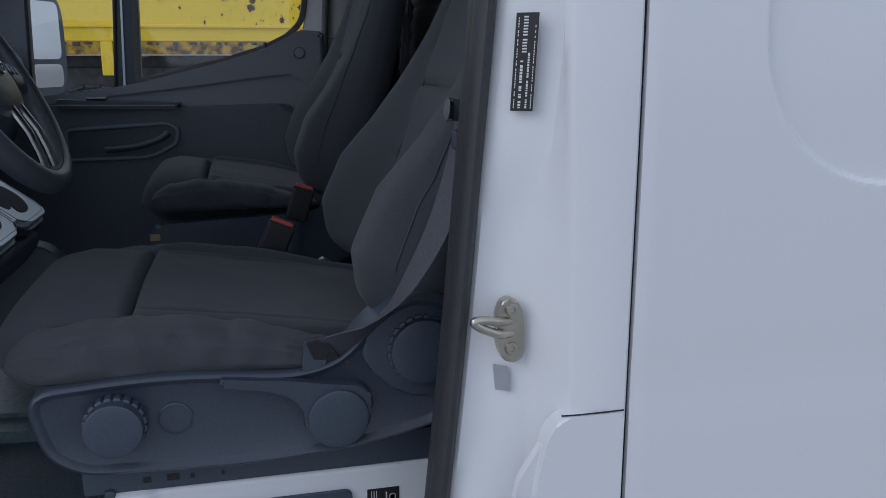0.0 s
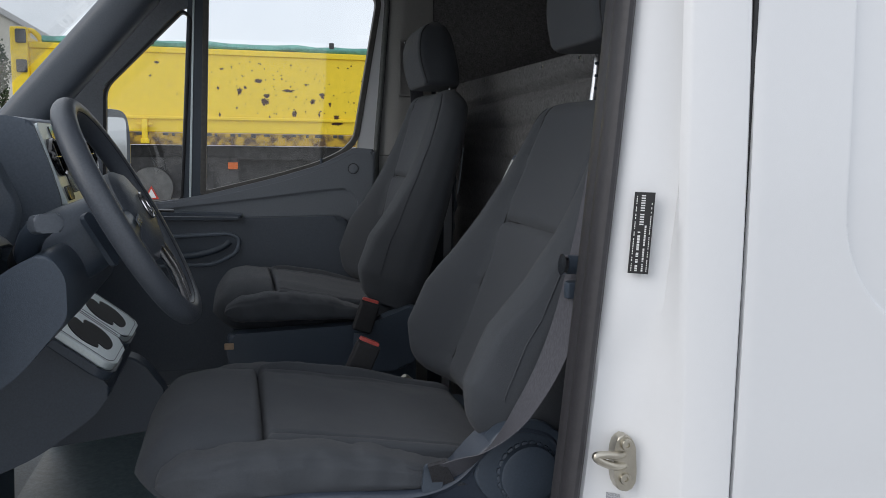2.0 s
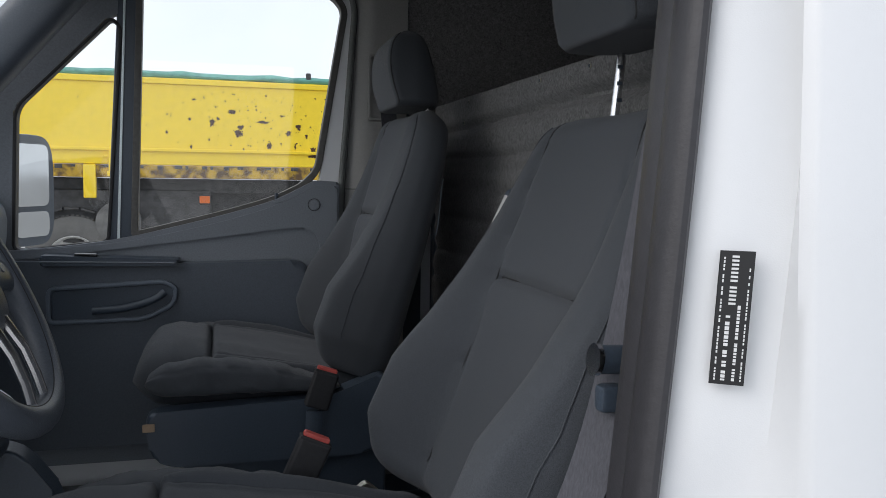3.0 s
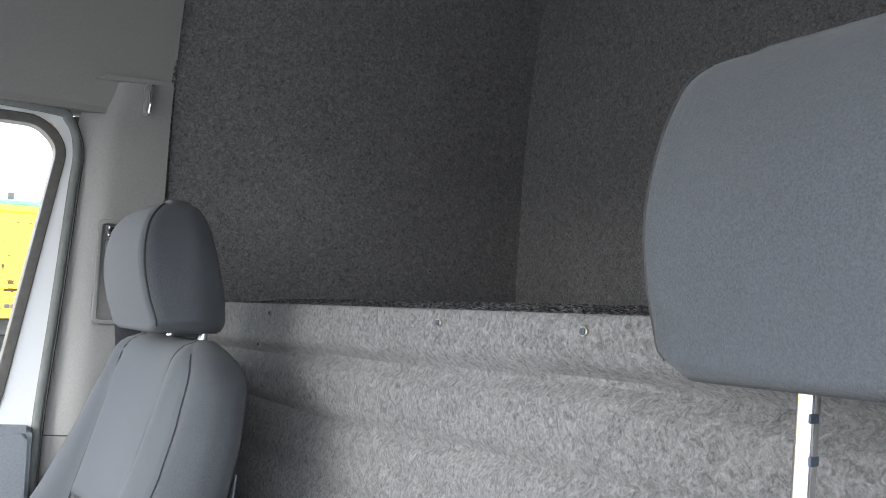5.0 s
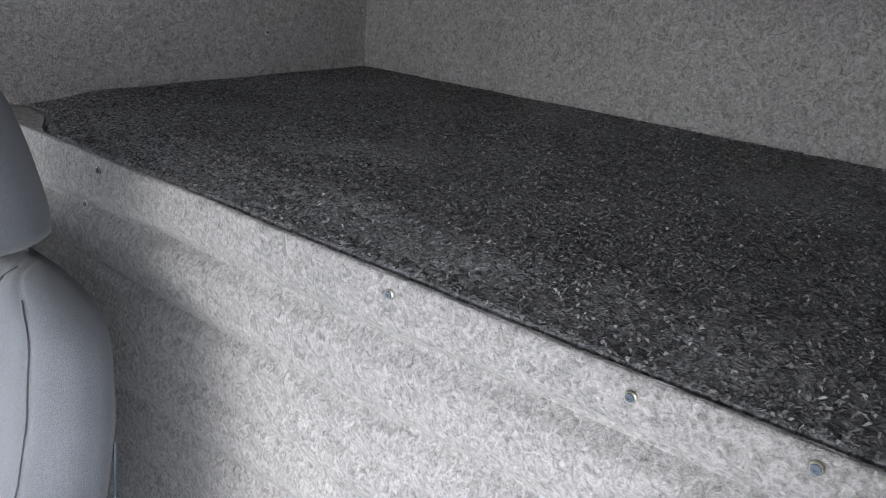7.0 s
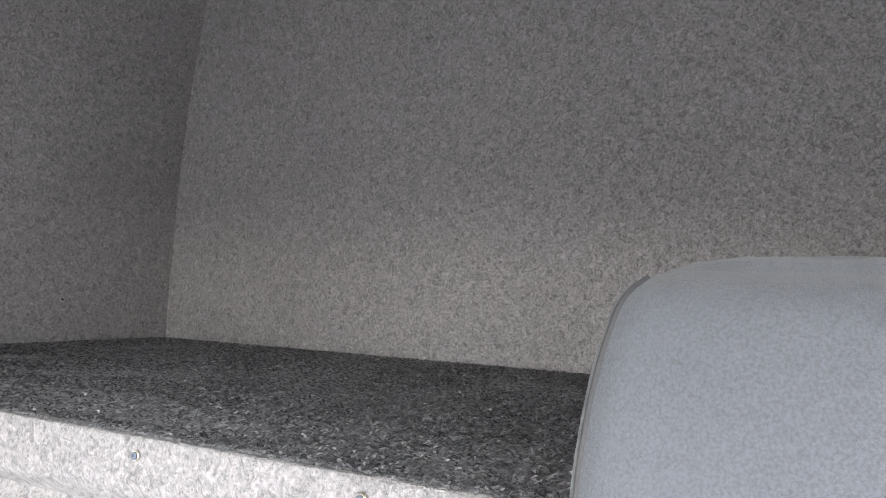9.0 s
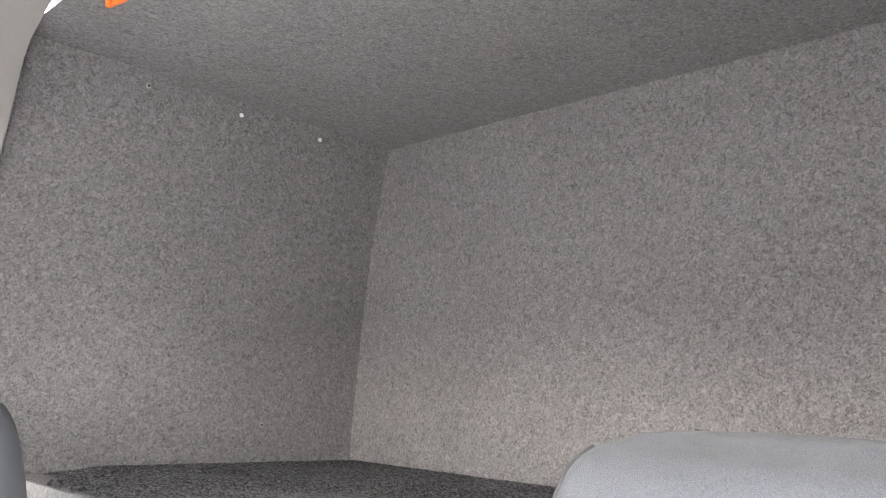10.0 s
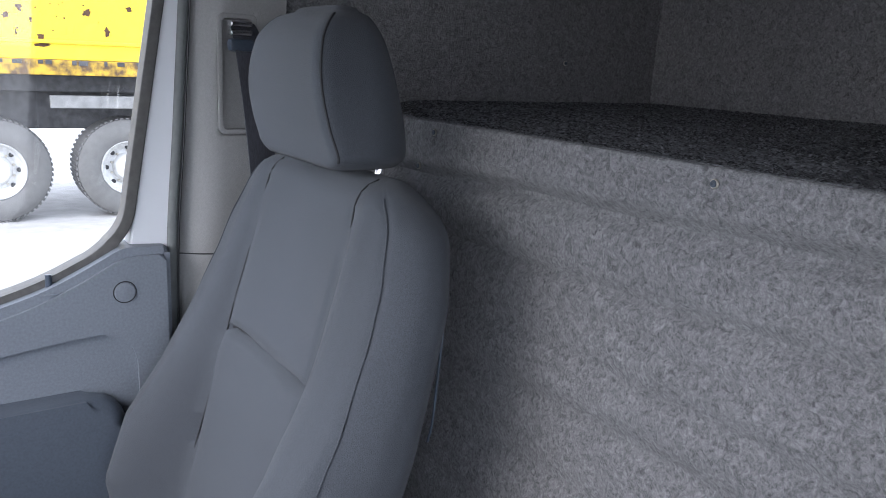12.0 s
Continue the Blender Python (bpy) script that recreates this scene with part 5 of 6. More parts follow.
bm = bmesh.new()
loft(bm, [lip_ring(-0.004, 0, -1.02, 0.10), lip_ring(-0.006, -0.11, None, 0.018), lip_ring(-0.004, -0.02, None, 0.002), lip_ring(0.0, -0.002), lip_ring(0.005, 0.001),
          lip_ring(0.020, -0.003), lip_ring(0.026, -0.008), lip_ring(0.029, -0.022), lip_ring(0.036, -0.040), lip_ring(0.060, -0.056), lip_ring(0.10, -0.064), lip_ring(0.14, 0, -0.838)], caps=False)
hood = part("instrument_hood", bm, DASH, dash, "dark instrument hood")
part("instrument_panel", prism(bmesh.new(), fillet([(0.355, 1.47), (0.645, 1.47), (0.635, 1.58), (0.365, 1.58)], 0.03), "x", -0.86, -0.836, 0.004), GLOSS, hood, "glossy dark instrument panel")
# knee panel and steering column
bm = bmesh.new()
prism(bm, fillet([(-0.92, 1.40), (-0.755, 1.362), (-0.705, 1.388), (-0.655, 1.422), (-0.622, 1.436), (-0.598, 1.405), (-0.598, 1.345), (-0.665, 1.265), (-0.75, 1.212), (-0.92, 1.19)], [0.03, 0.03, 0.03, 0.03, 0.015, 0.02, 0.014, 0.03, 0.03, 0.02], 5), "y", 0.305, 0.74, 0.005, 3)
part("knee_panel", bm, PLASTIC, dash)
bm = bmesh.new()
c0, c1 = WC - WN * 0.135, WC - WN * 0.030
rings = []
for t in (0, 0.1, 0.5, 0.9, 1.0):
    c = c0.lerp(c1, t)
    w = interp(t, (0, 0.062), (0.5, 0.058), (0.9, 0.052), (1, 0.045))
    rings.append([c + WY * (w * 1.1 * sgnpow(math.cos(a), 0.8)) + WU * (w * sgnpow(math.sin(a), 0.8)) for a in [math.tau * i / 28 for i in range(28)]])
part("column_shroud", loft(bm, rings), PLASTIC, dash)
bm = bmesh.new()
tube(bm, smooth_path([(-0.672, 0.445, 1.405), (-0.668, 0.41, 1.420), (-0.652, 0.375, 1.450), (-0.632, 0.350, 1.468)], 5), (0.014, 0.017), 14)
stalk = part("stalk", bm, PLASTIC, dash, "black control stalk")
bm = bmesh.new()
m4 = look((-0.624, 0.336, 1.471), (0.0, -0.5, 1.62))
prism(bm, fillet([(-0.020, -0.013), (0.020, -0.013), (0.020, 0.013), (-0.020, 0.013)], 0.009), "z", -0.006, 0.016, 0.004)
bmesh.ops.transform(bm, matrix=m4, verts=bm.verts)
part("stalk_end", bm, DASH_LIGHT, stalk)
part("boot", tube(bmesh.new(), [(-0.682, 0.46, 1.400), (-0.668, 0.435, 1.420)], 0.025, 18), RUBBER, stalk)
part("paddle", prism(bmesh.new(), fillet([(-0.010, -0.05), (0.010, -0.05), (0.014, 0.04), (-0.012, 0.045)], 0.008), "z", -0.004, 0.004, 0.002), PLASTIC, dash)
pd = bpy.data.objects["paddle"]
pd.data.transform(Matrix.Translation((-0.575, 0.435, 1.440)) @ pose(0, 0, 0, 70, -25, 80))
# driver's end of the dashboard: vent, wedge and light switch
bm = bmesh.new()
prism(bm, fillet([(-1.0, 1.52), (-0.80, 1.50), (-0.718, 1.43), (-0.684, 1.356), (-0.74, 1.328), (-0.80, 1.312), (-1.0, 1.31)], 0.012, 3), "y", 0.15, 0.29, 0.012, 3)
part("end_panel", bm, PLASTIC, dash)
vm = Matrix.Translation((-0.752, 0.215, 1.470)) @ pose(0, 0, 0, 0, 62)
b = bmesh.new()
lathe(b, [(0.046, -0.03), (0.050, 0.0), (0.048, 0.008), (0.043, 0.010), (0.040, 0.004), (0.038, -0.02), (0.001, -0.022)], vm, 36)
vent = part("air_vent", b, GLOSS, dash, "round glossy black air vent")
for k in (-0.02, 0.0, 0.02):
    part("vane", boxed((k - 0.0015, -0.034, -0.018), (k + 0.0015, 0.034, 0.004), 0.001, 1, vm), PLASTIC, vent)
bm = bmesh.new()
prism(bm, fillet([(-1.0, 1.308), (-0.765, 1.318), (-0.734, 1.322), (-0.726, 1.285), (-0.755, 1.20), (-1.0, 1.18)], 0.012, 3), "y", 0.155, 0.285, 0.010, 3)
part("switch_panel", bm, PLASTIC, dash)
sm = Matrix.Translation((-0.729, 0.205, 1.308)) @ pose(0, 0, 0, 0, 83)
b = bmesh.new()
prism(b, fillet([(-0.045, -0.035), (0.045, -0.035), (0.045, 0.035), (-0.045, 0.035)], 0.02, 5), "z", -0.01, 0.009, 0.003)
bmesh.ops.transform(b, matrix=sm, verts=b.verts)
lsw = part("light_switch", b, PLASTIC, dash, "black headlight switch")
b = bmesh.new()
lathe(b, [(0.022, 0.0), (0.022, 0.014), (0.018, 0.018), (0.002, 0.019)], sm @ Matrix.Translation((0.004, 0, 0.004)), 28)
part("rotary_knob", b, PLASTIC, lsw)
b = bmesh.new()
lathe(b, [(0.0245, 0.006), (0.0245, 0.0105), (0.0225, 0.0105), (0.0225, 0.006)], sm @ Matrix.Translation((0.004, 0, 0.0)), 28)
for k in range(5):
    a = 0.6 + 0.5 * k
    box(b, (-0.0015, -0.0008, 0.0), (0.0015, 0.0008, 0.0014), 0, 1, sm @ Matrix.Translation((0.004 + 0.031 * math.cos(a), 0.031 * math.sin(a), 0.0088)))
part("switch_ring", b, DASH_LIGHT, lsw)
part("release_lever", tube(bmesh.new(), smooth_path([(-0.770, 0.55, 1.196), (-0.748, 0.548, 1.214), (-0.722, 0.548, 1.230)], 4), (0.004, 0.010), 8), SILVER, dash, "small silver release lever")
# centre stack with round vents and a screen
bm = bmesh.new()
prism(bm, fillet([(-1.05, 1.56), (-0.84, 1.622), (-0.775, 1.627), (-0.735, 1.618), (-0.708, 1.54), (-0.688, 1.465), (-0.715, 1.36), (-0.74, 1.26), (-0.95, 1.24)], [0.02, 0.02, 0.012, 0.01, 0.02, 0.02, 0.03, 0.02, 0.02], 4), "y", 0.775, 1.245, 0.008, 4)
stack = part("centre_fascia", bm, DASH, dash)
FACE = Matrix.Translation((-0.7215, 0.0, 1.575)) @ pose(0, 0, 0, 0, 72)      # z: out of the stack's face, x: down it
b = bmesh.new()
prism(b, fillet([(-0.040, 0.787), (0.125, 0.787), (0.125, 1.233), (-0.040, 1.233)], 0.015), "z", -0.012, 0.0055, 0.002)
bmesh.ops.transform(b, matrix=FACE, verts=b.verts)
part("stack_bezel", b, SILVER, stack, "silver bezel")
b = bmesh.new()
prism(b, fillet([(-0.034, 0.865), (0.10, 0.865), (0.10, 1.155), (-0.034, 1.155)], 0.008), "z", -0.01, 0.008, 0.001)
bmesh.ops.transform(b, matrix=FACE, verts=b.verts)
part("screen", b, GLOSS, stack, "glossy black touch screen")
for y in (0.826, 1.194):
    fm = FACE @ Matrix.Translation((0.028, y, 0.004))
    b = bmesh.new()
    lathe(b, [(0.036, -0.01), (0.0375, 0.006), (0.035, 0.012), (0.031, 0.010), (0.030, -0.006), (0.001, -0.008)], fm, 32)
    v2 = part("air_vent", b, GLOSS, stack, "round glossy black air vent")
    part("vane", boxed((-0.0015, -0.028, -0.006), (0.0015, 0.028, 0.010), 0.001, 1, fm), CHROME, v2)
    part("vane", boxed((-0.028, -0.003, -0.006), (0.028, 0.003, 0.008), 0.001, 1, fm), PLASTIC, v2)
    fm = FACE @ Matrix.Translation((0.098, y, 0.004))
    b = bmesh.new()
    prism(b, fillet([(-0.014, -0.022), (0.014, -0.022), (0.014, 0.022), (-0.014, 0.022)], 0.006), "z", 0.0, 0.006, 0.002)
    bmesh.ops.transform(b, matrix=fm, verts=b.verts)
    part("switch", b, GLOSS, stack)

# console with the two cup holders
console = thing("cup_holder_console", (-0.75, 0.95, 0.70), "black centre console with silver cup holder tray", "console")
TRAY = Matrix.Translation((-0.699, 0.905, 1.250)) @ pose(0, 0, 0, 0, 38) @ Matrix.Translation((-0.008, 0, 0)) @ Matrix.Diagonal((1.12, 1.14, 1.0, 1.0))   # x: down the tray, z: out of it
tray_out = fillet([(0.0, -0.172), (0.105, -0.172), (0.122, -0.155), (0.122, -0.045), (0.108, -0.028), (0.098, 0.0), (0.108, 0.028), (0.122, 0.045), (0.122, 0.155), (0.105, 0.172), (0.0, 0.172)],
                  [0.004, 0.008, 0.012, 0.014, 0.01, 0.014, 0.01, 0.014, 0.012, 0.008, 0.004], 3)
b = bmesh.new()
prism(b, tray_out, "z", -0.016, 0.0, 0.0025)
bmesh.ops.transform(b, matrix=TRAY, verts=b.verts)
tray = part("tray", b, SILVER, console, "silver painted cup holder tray")
b = bmesh.new()
prism(b, offset(tray_out, 0.006), "z", -0.034, -0.016, 0.003)
bmesh.ops.transform(b, matrix=TRAY, verts=b.verts)
part("tray_base", b, PLASTIC, console)
# The tray is solid: flat black plates paint the shade of the cup openings.
WELL_SHADE = mat("black cup well shade", (0.006, 0.006, 0.007), 0.7, var=0.1, scale=100)
for y in (-0.088, 0.084):
    hole = []
    for i in range(64):
        a = math.tau * i / 64
        gap = [math.atan2(math.sin(a - c), math.cos(a - c)) for c in (2.35, -0.75)]
        r = 1.0 - 0.42 * math.exp(-(gap[0] / 0.13) ** 2) - 0.42 * math.exp(-(gap[1] / 0.13) ** 2)
        hole.append((0.058 + 0.043 * r * math.cos(a), y + 0.058 * r * math.sin(a)))
    b = bmesh.new()
    prism(b, hole, "z", -0.002, 0.0012)
    bmesh.ops.transform(b, matrix=TRAY, verts=b.verts)
    part("cup_well_shade", b, WELL_SHADE, tray, "flat black plate for the shade in the cup opening", smooth=False)
b = bmesh.new()
box(b, (0.0, -0.003, -0.005), (0.098, -0.0015, 0.0008), 0, 1, TRAY)
for y0, y1 in ((-0.165, -0.012), (0.012, 0.165)):
    line = fillet([(0.006, y0), (0.108, y0), (0.116, y0 + 0.02), (0.116, y1 - 0.02), (0.108, y1), (0.006, y1)], 0.01, 3)
    ring(b, offset(line, -0.0009), line, "z", -0.001, 0.0007)
    bmesh.ops.transform(b, matrix=TRAY, verts=[v for v in b.verts if v.co.z < 0.1])
part("tray_joint", b, PLASTIC, tray)
b = bmesh.new()
tube(b, [TRAY @ Vector((-0.012, -0.15, 0.004)), TRAY @ Vector((-0.010, -0.05, 0.008)), TRAY @ Vector((-0.012, 0.0, 0.004))], 0.010, 10)
part("tray_hinge", b, PLASTIC, console)
part("catch", boxed((-0.004, -0.05, 0.0), (0.010, -0.025, 0.012), 0.003, 2, TRAY), PLASTIC, console)
bm = bmesh.new()
prism(bm, fillet([(-1.25, 1.25), (-0.76, 1.235), (-0.722, 1.215), (-0.626, 1.140), (-0.610, 1.115), (-0.640, 1.070), (-0.745, 0.995), (-0.83, 0.96), (-0.90, 0.93), (-1.25, 0.92)], [0.02, 0.01, 0.01, 0.01, 0.015, 0.02, 0.04, 0.03, 0.03, 0.02], 4), "y", 0.745, 1.07, 0.006, 3)
part("console_body", bm, PLASTIC, console)
bm = bmesh.new()
prism(bm, fillet([(-1.25, 0.655), (-0.90, 0.655), (-0.885, 0.69), (-0.875, 0.98), (-0.86, 1.08), (-1.25, 1.08)], 0.02, 4), "y", 0.93, 1.12, 0.012, 3)
part("console_foot", bm, PLASTIC, console)
bm = bmesh.new()
prism(bm, fillet([(-1.25, 0.90), (-0.80, 0.90), (-0.55, 0.93), (-0.53, 1.0), (-0.60, 1.10), (-0.80, 1.12), (-1.25, 1.1)], 0.03, 4), "y", 1.06, 1.12, 0.008, 3)
part("console_cheek", bm, PLASTIC, console)

# ---- passenger door ----
door = thing("passenger_door", (-0.35, 1.90, 0.70), "closed passenger door with grey plastic trim and window", "door")
sill_line = [(0.070, 1.568), (0.0, 1.572), (-0.035, 1.552), (-0.11, 1.514), (-0.25, 1.472), (-0.50, 1.410), (-0.66, 1.388), (-0.86, 1.372)]
panel = sill_line + [(-0.95, 1.33), (-0.95, 0.80), (0.070, 0.80)]
bm = bmesh.new()
prism(bm, fillet(panel, [0.01, 0.02, 0.04, 0.05, 0.1, 0.1, 0.05, 0.02, 0.02, 0.02, 0.01], 4), "y", 1.868, 1.93, 0.010, 3)
part("trim_panel", bm, TRIM, door)
bm = bmesh.new()
prism(bm, fillet([(-0.012, 0.86), (-0.012, 1.352), (-0.36, 1.345), (-0.78, 1.355), (-0.92, 1.28), (-0.92, 0.86)], [0.03, 0.06, 0.1, 0.02, 0.05, 0.03], 6), "y", 1.815, 1.872, 0.022, 5)
band = fillet([(-0.93, 1.335), (-0.30, 1.408), (-0.10, 1.434), (-0.012, 1.441), (0.014, 1.40), (0.018, 1.12), (0.066, 1.12), (0.062, 1.558), (-0.002, 1.557), (-0.045, 1.532), (-0.12, 1.495), (-0.25, 1.455), (-0.50, 1.398), (-0.93, 1.366)], [0.002, 0.1, 0.02, 0.03, 0.03, 0.01, 0.01, 0.01, 0.02, 0.03, 0.05, 0.1, 0.1, 0.002], 4)
part("upper_trim", prism(bmesh.new(), band, "y", 1.860, 1.872, 0.006, 3), TRIM, door)
bulge = part("door_pocket", bm, POCKET, door, "dark padded door pocket")
bm = bmesh.new()
prism(bm, fillet([(-0.70, 1.345), (-0.375, 1.342), (-0.36, 1.358), (-0.70, 1.372)], 0.006), "y", 1.795, 1.872, 0.006, 3)
led = part("arm_ledge", bm, PLASTIC, door, "glossy black switch ledge")
part("window_switch", boxed((-0.62, 1.800, 1.3655), (-0.565, 1.83, 1.376), 0.003), GLOSS, led)
# Thin lighter strip stands in for the gloss highlight on the ledge.
part("ledge_glint", tube(bmesh.new(), [(-0.70, 1.794, 1.356), (-0.375, 1.794, 1.350)], 0.0020, 8), TRIM, led)
# Paler tube that paints the highlight along the pocket's top edge.
part("pocket_edge_glint", tube(bmesh.new(), smooth_path([(-0.80, 1.822, 1.346), (-0.58, 1.821, 1.3445), (-0.36, 1.821, 1.340), (-0.15, 1.822, 1.345), (-0.075, 1.824, 1.346)], 6), 0.0035, 8), TRIM, bulge)
hand = fillet([(-0.69, 1.29), (-0.40, 1.305), (-0.365, 1.285), (-0.372, 1.235), (-0.45, 1.195), (-0.69, 1.19)], 0.025, 5)
bm = bmesh.new()
ring(bm, offset(hand, -0.012), hand, "y", 1.803, 1.822, 0.004)
hr = part("handle_recess", bm, DASH, door, "dark door handle surround")
# Darker plate, nearly level with the pocket, carries the recess's shade.
part("recess_shade", prism(bmesh.new(), offset(hand, -0.011), "y", 1.8125, 1.8165), PLASTIC, hr)
part("pull_handle", tube(bmesh.new(), smooth_path([(-0.58, 1.806, 1.225), (-0.50, 1.800, 1.232), (-0.43, 1.800, 1.252), (-0.40, 1.806, 1.272)], 5), (0.010, 0.008), 10), PLASTIC, hr)
b = bmesh.new()
lathe(b, [(0.0172, 0), (0.0172, 0.0006), (0.0155, 0.0006), (0.0150, 0.0030), (0.0135, 0.0036), (0.001, 0.0036)], Matrix.Translation((-0.002, 1.860, 1.503)) @ OUT, 28)
plug = part("round_plug", b, TRIM, door)
part("plug_edge", tube(bmesh.new(), [(-0.002 + 0.0168 * math.cos(math.tau * i / 32), 1.8592, 1.503 + 0.0168 * math.sin(math.tau * i / 32)) for i in range(32)], 0.0008, 5, closed=True), BLACK, plug)
pin = part("lock_pin", tube(bmesh.new(), [(-0.105, 1.884, 1.497), (-0.105, 1.886, 1.535)], 0.0048, 12), PLASTIC, door, "black lock pin")
b = bmesh.new()
lathe(b, [(0.022, 0), (0.022, 0.0025), (0.019, 0.003), (0.006, 0.003)], Matrix.Translation((-0.105, 1.885, 1.5075)), 24)
part("pin_collar", b, TRIM, pin)

# window openings of the door
win = fillet([(-0.482, 1.417), (-0.25, 1.474), (-0.11, 1.516), (-0.03, 1.556), (0.012, 1.60), (0.088, 2.055), (0.050, 2.096), (-0.458, 2.096)], [0.01, 0.05, 0.05, 0.03, 0.03, 0.035, 0.035, 0.01], 5)
quarter = fillet([(-0.552, 1.404), (-0.512, 1.965), (-0.530, 1.985), (-0.762, 1.745), (-0.775, 1.378)], [0.012, 0.02, 0.02, 0.03, 0.02], 5)
yw = 1.897
for pts, nm in ((win, "side_pane"), (quarter, "quarter_pane")):
    g = part(nm, prism(bmesh.new(), offset(pts, 0.004), "y", yw + 0.012, yw + 0.016), GLASS, door, "clear window glass", smooth=False)
    g.visible_shadow = False
    b = bmesh.new()
    ring(b, offset(pts, -0.009 if nm == "side_pane" else 0.0), offset(pts, 0.009), "y", yw - 0.010, yw + 0.026, 0.003)
    part("window_seal", b, TAUPE if nm == "side_pane" else RUBBER, door, "dark rubber window seal")
part("divider_post", prism(bmesh.new(), [(-0.553, 1.385), (-0.484, 1.40), (-0.460, 2.10), (-0.512, 2.10)], "y", yw - 0.004, yw + 0.022, 0.005), PLASTIC, door)
part("divider_strip", prism(bmesh.new(), [(-0.526, 1.40), (-0.519, 1.40), (-0.492, 2.08), (-0.498, 2.08)], "y", yw - 0.008, yw - 0.002, 0.001), SILVER, door)
# white painted frame between seal and pillar, over and behind the window
bm = bmesh.new()
prism(bm, fillet([(0.012, 1.562), (0.078, 1.562), (0.124, 2.04), (0.112, 2.105), (0.07, 2.128), (-0.62, 2.128), (-0.62, 2.106), (0.056, 2.106), (0.098, 2.06)], [0, 0, 0.03, 0.04, 0.03, 0, 0, 0.03, 0.03], 5), "y", yw - 0.006, yw + 0.03, 0.004, 3)
part("door_frame", bm, WHITE, door, "white painted door frame")
bm = bmesh.new()
prism(bm, fillet([(-0.97, 1.36), (-0.784, 1.36), (-0.772, 1.748), (-0.536, 1.996), (-0.505, 2.0), (-0.505, 2.10), (-0.62, 2.10), (-0.86, 1.84), (-0.95, 1.62)], 0.01, 3), "y", yw - 0.003, yw + 0.028, 0.004)
part("front_frame", bm, TRIM, door)
bm = bmesh.new()
prism(bm, [(-0.96, 0.55), (0.08, 0.55), (0.08, 1.36), (-0.96, 1.36)], "y", 1.935, 1.985, 0.01)
part("door_skin", bm, WHITE, door)
mirror = thing("door_mirror", (-0.78, 2.0, 1.45), "black door mirror outside the passenger window", "mirror")
MT = Matrix.Translation((-0.770, 2.10, 1.530)) @ pose(0, 0, 0, 0, 0, -24)      # x: out of the glass, towards the driver
rings = []
for t in [i / 12 for i in range(13)]:
    sc = interp(t, (0, 0.50), (0.15, 0.75), (0.45, 0.93), (0.9, 1.0), (1.0, 0.985))
    rings.append([MT @ Vector((-0.118 + 0.11 * t, 0.108 * sc * sgnpow(math.cos(a), 0.5), 0.160 * sc * sgnpow(math.sin(a), 0.5))) for a in [math.tau * j / 40 for j in range(40)]])
part("housing", loft(bmesh.new(), rings), PLASTIC, mirror)
b = bmesh.new()
prism(b, fillet([(-0.078, -0.045), (0.078, -0.045), (0.078, 0.132), (-0.078, 0.132)], 0.025), "x", -0.012, -0.004, 0.001)
bmesh.ops.transform(b, matrix=MT, verts=b.verts)
part("mirror_glass", b, MIRROR, mirror, "main mirror glass")
b = bmesh.new()
prism(b, fillet([(-0.074, -0.132), (0.074, -0.132), (0.074, -0.060), (-0.074, -0.060)], 0.02), "x", -0.012, -0.002, 0.002)
bmesh.ops.transform(b, matrix=MT, verts=b.verts)
part("wide_glass", b, MIRROR, mirror, "small wide-angle mirror glass")
part("mirror_arm", tube(bmesh.new(), [(-0.82, 1.95, 1.42), (-0.82, 2.08, 1.44)], (0.03, 0.022), 12), PLASTIC, mirror)

# ---- passenger pillars ----
bm = bmesh.new()


def bp(u, v):
    """Trim of the far door pillar: flat face with a rounded front edge towards the window."""
    z = 0.70 + (2.186 - 0.70) * v
    lean = interp(z, (0.7, 0.070), (1.55, 0.074), (2.0, 0.104), (2.08, 0.107), (2.115, 0.111), (2.13, 0.119), (2.15, 0.127), (2.19, 0.133))
    x = lean + (FELT_X - 0.001 - lean) * u
    y = side_y(max(z, 1.2)) - 0.012 - 0.004 * u
    y += 0.030 * (1 - sstep(0, 0.48, u)) ** 1.6
    slot = sstep(0.152, 0.160, x) * sstep(0.212, 0.204, x) * sstep(1.745, 1.755, z) * sstep(1.928, 1.918, z)
    return (x, y + 0.016 * slot, z)


sheet(bm, bp, 48, 150)
pil = tagged(part("pillar_trim", bm, PILLAR), "grey plastic trim of the far door pillar with belt slot", "pillar", kind="structure")
part("trim_joint", tube(bmesh.new(), [Vector(bp(u, (1.548 - 0.70) / 1.486)) + Vector((0, -0.0006, 0)) for u in [0.02 + 0.02 * i for i in range(20)]], 0.0011, 6), BLACK, pil)
part("slot_floor", boxed((0.158, 1.8735, 1.752), (0.206, 1.8765, 1.920), 0), PILLAR, pil, smooth=False)
part("slot_lip", ring(bmesh.new(), fillet([(0.158, 1.752), (0.206, 1.752), (0.206, 1.922), (0.158, 1.922)], 0.008), fillet([(0.150, 1.744), (0.214, 1.744), (0.214, 1.930), (0.150, 1.930)], 0.012), "y", 1.861, 1.868, 0.002), PILLAR, pil)
part("pillar_seal", tube(bmesh.new(), smooth_path([(0.072, 1.889, 0.75), (0.076, 1.889, 1.30), (0.078, 1.888, 1.55), (0.092, 1.886, 1.75), (0.107, 1.884, 1.97), (0.111, 1.882, 2.05), (0.094, 1.879, 2.100), (0.045, 1.877, 2.116), (-0.28, 1.877, 2.120), (-0.60, 1.877, 2.120)], 6), (0.0085, 0.0062), 12), SEAL_PALE, pil, "grey rubber door seal")
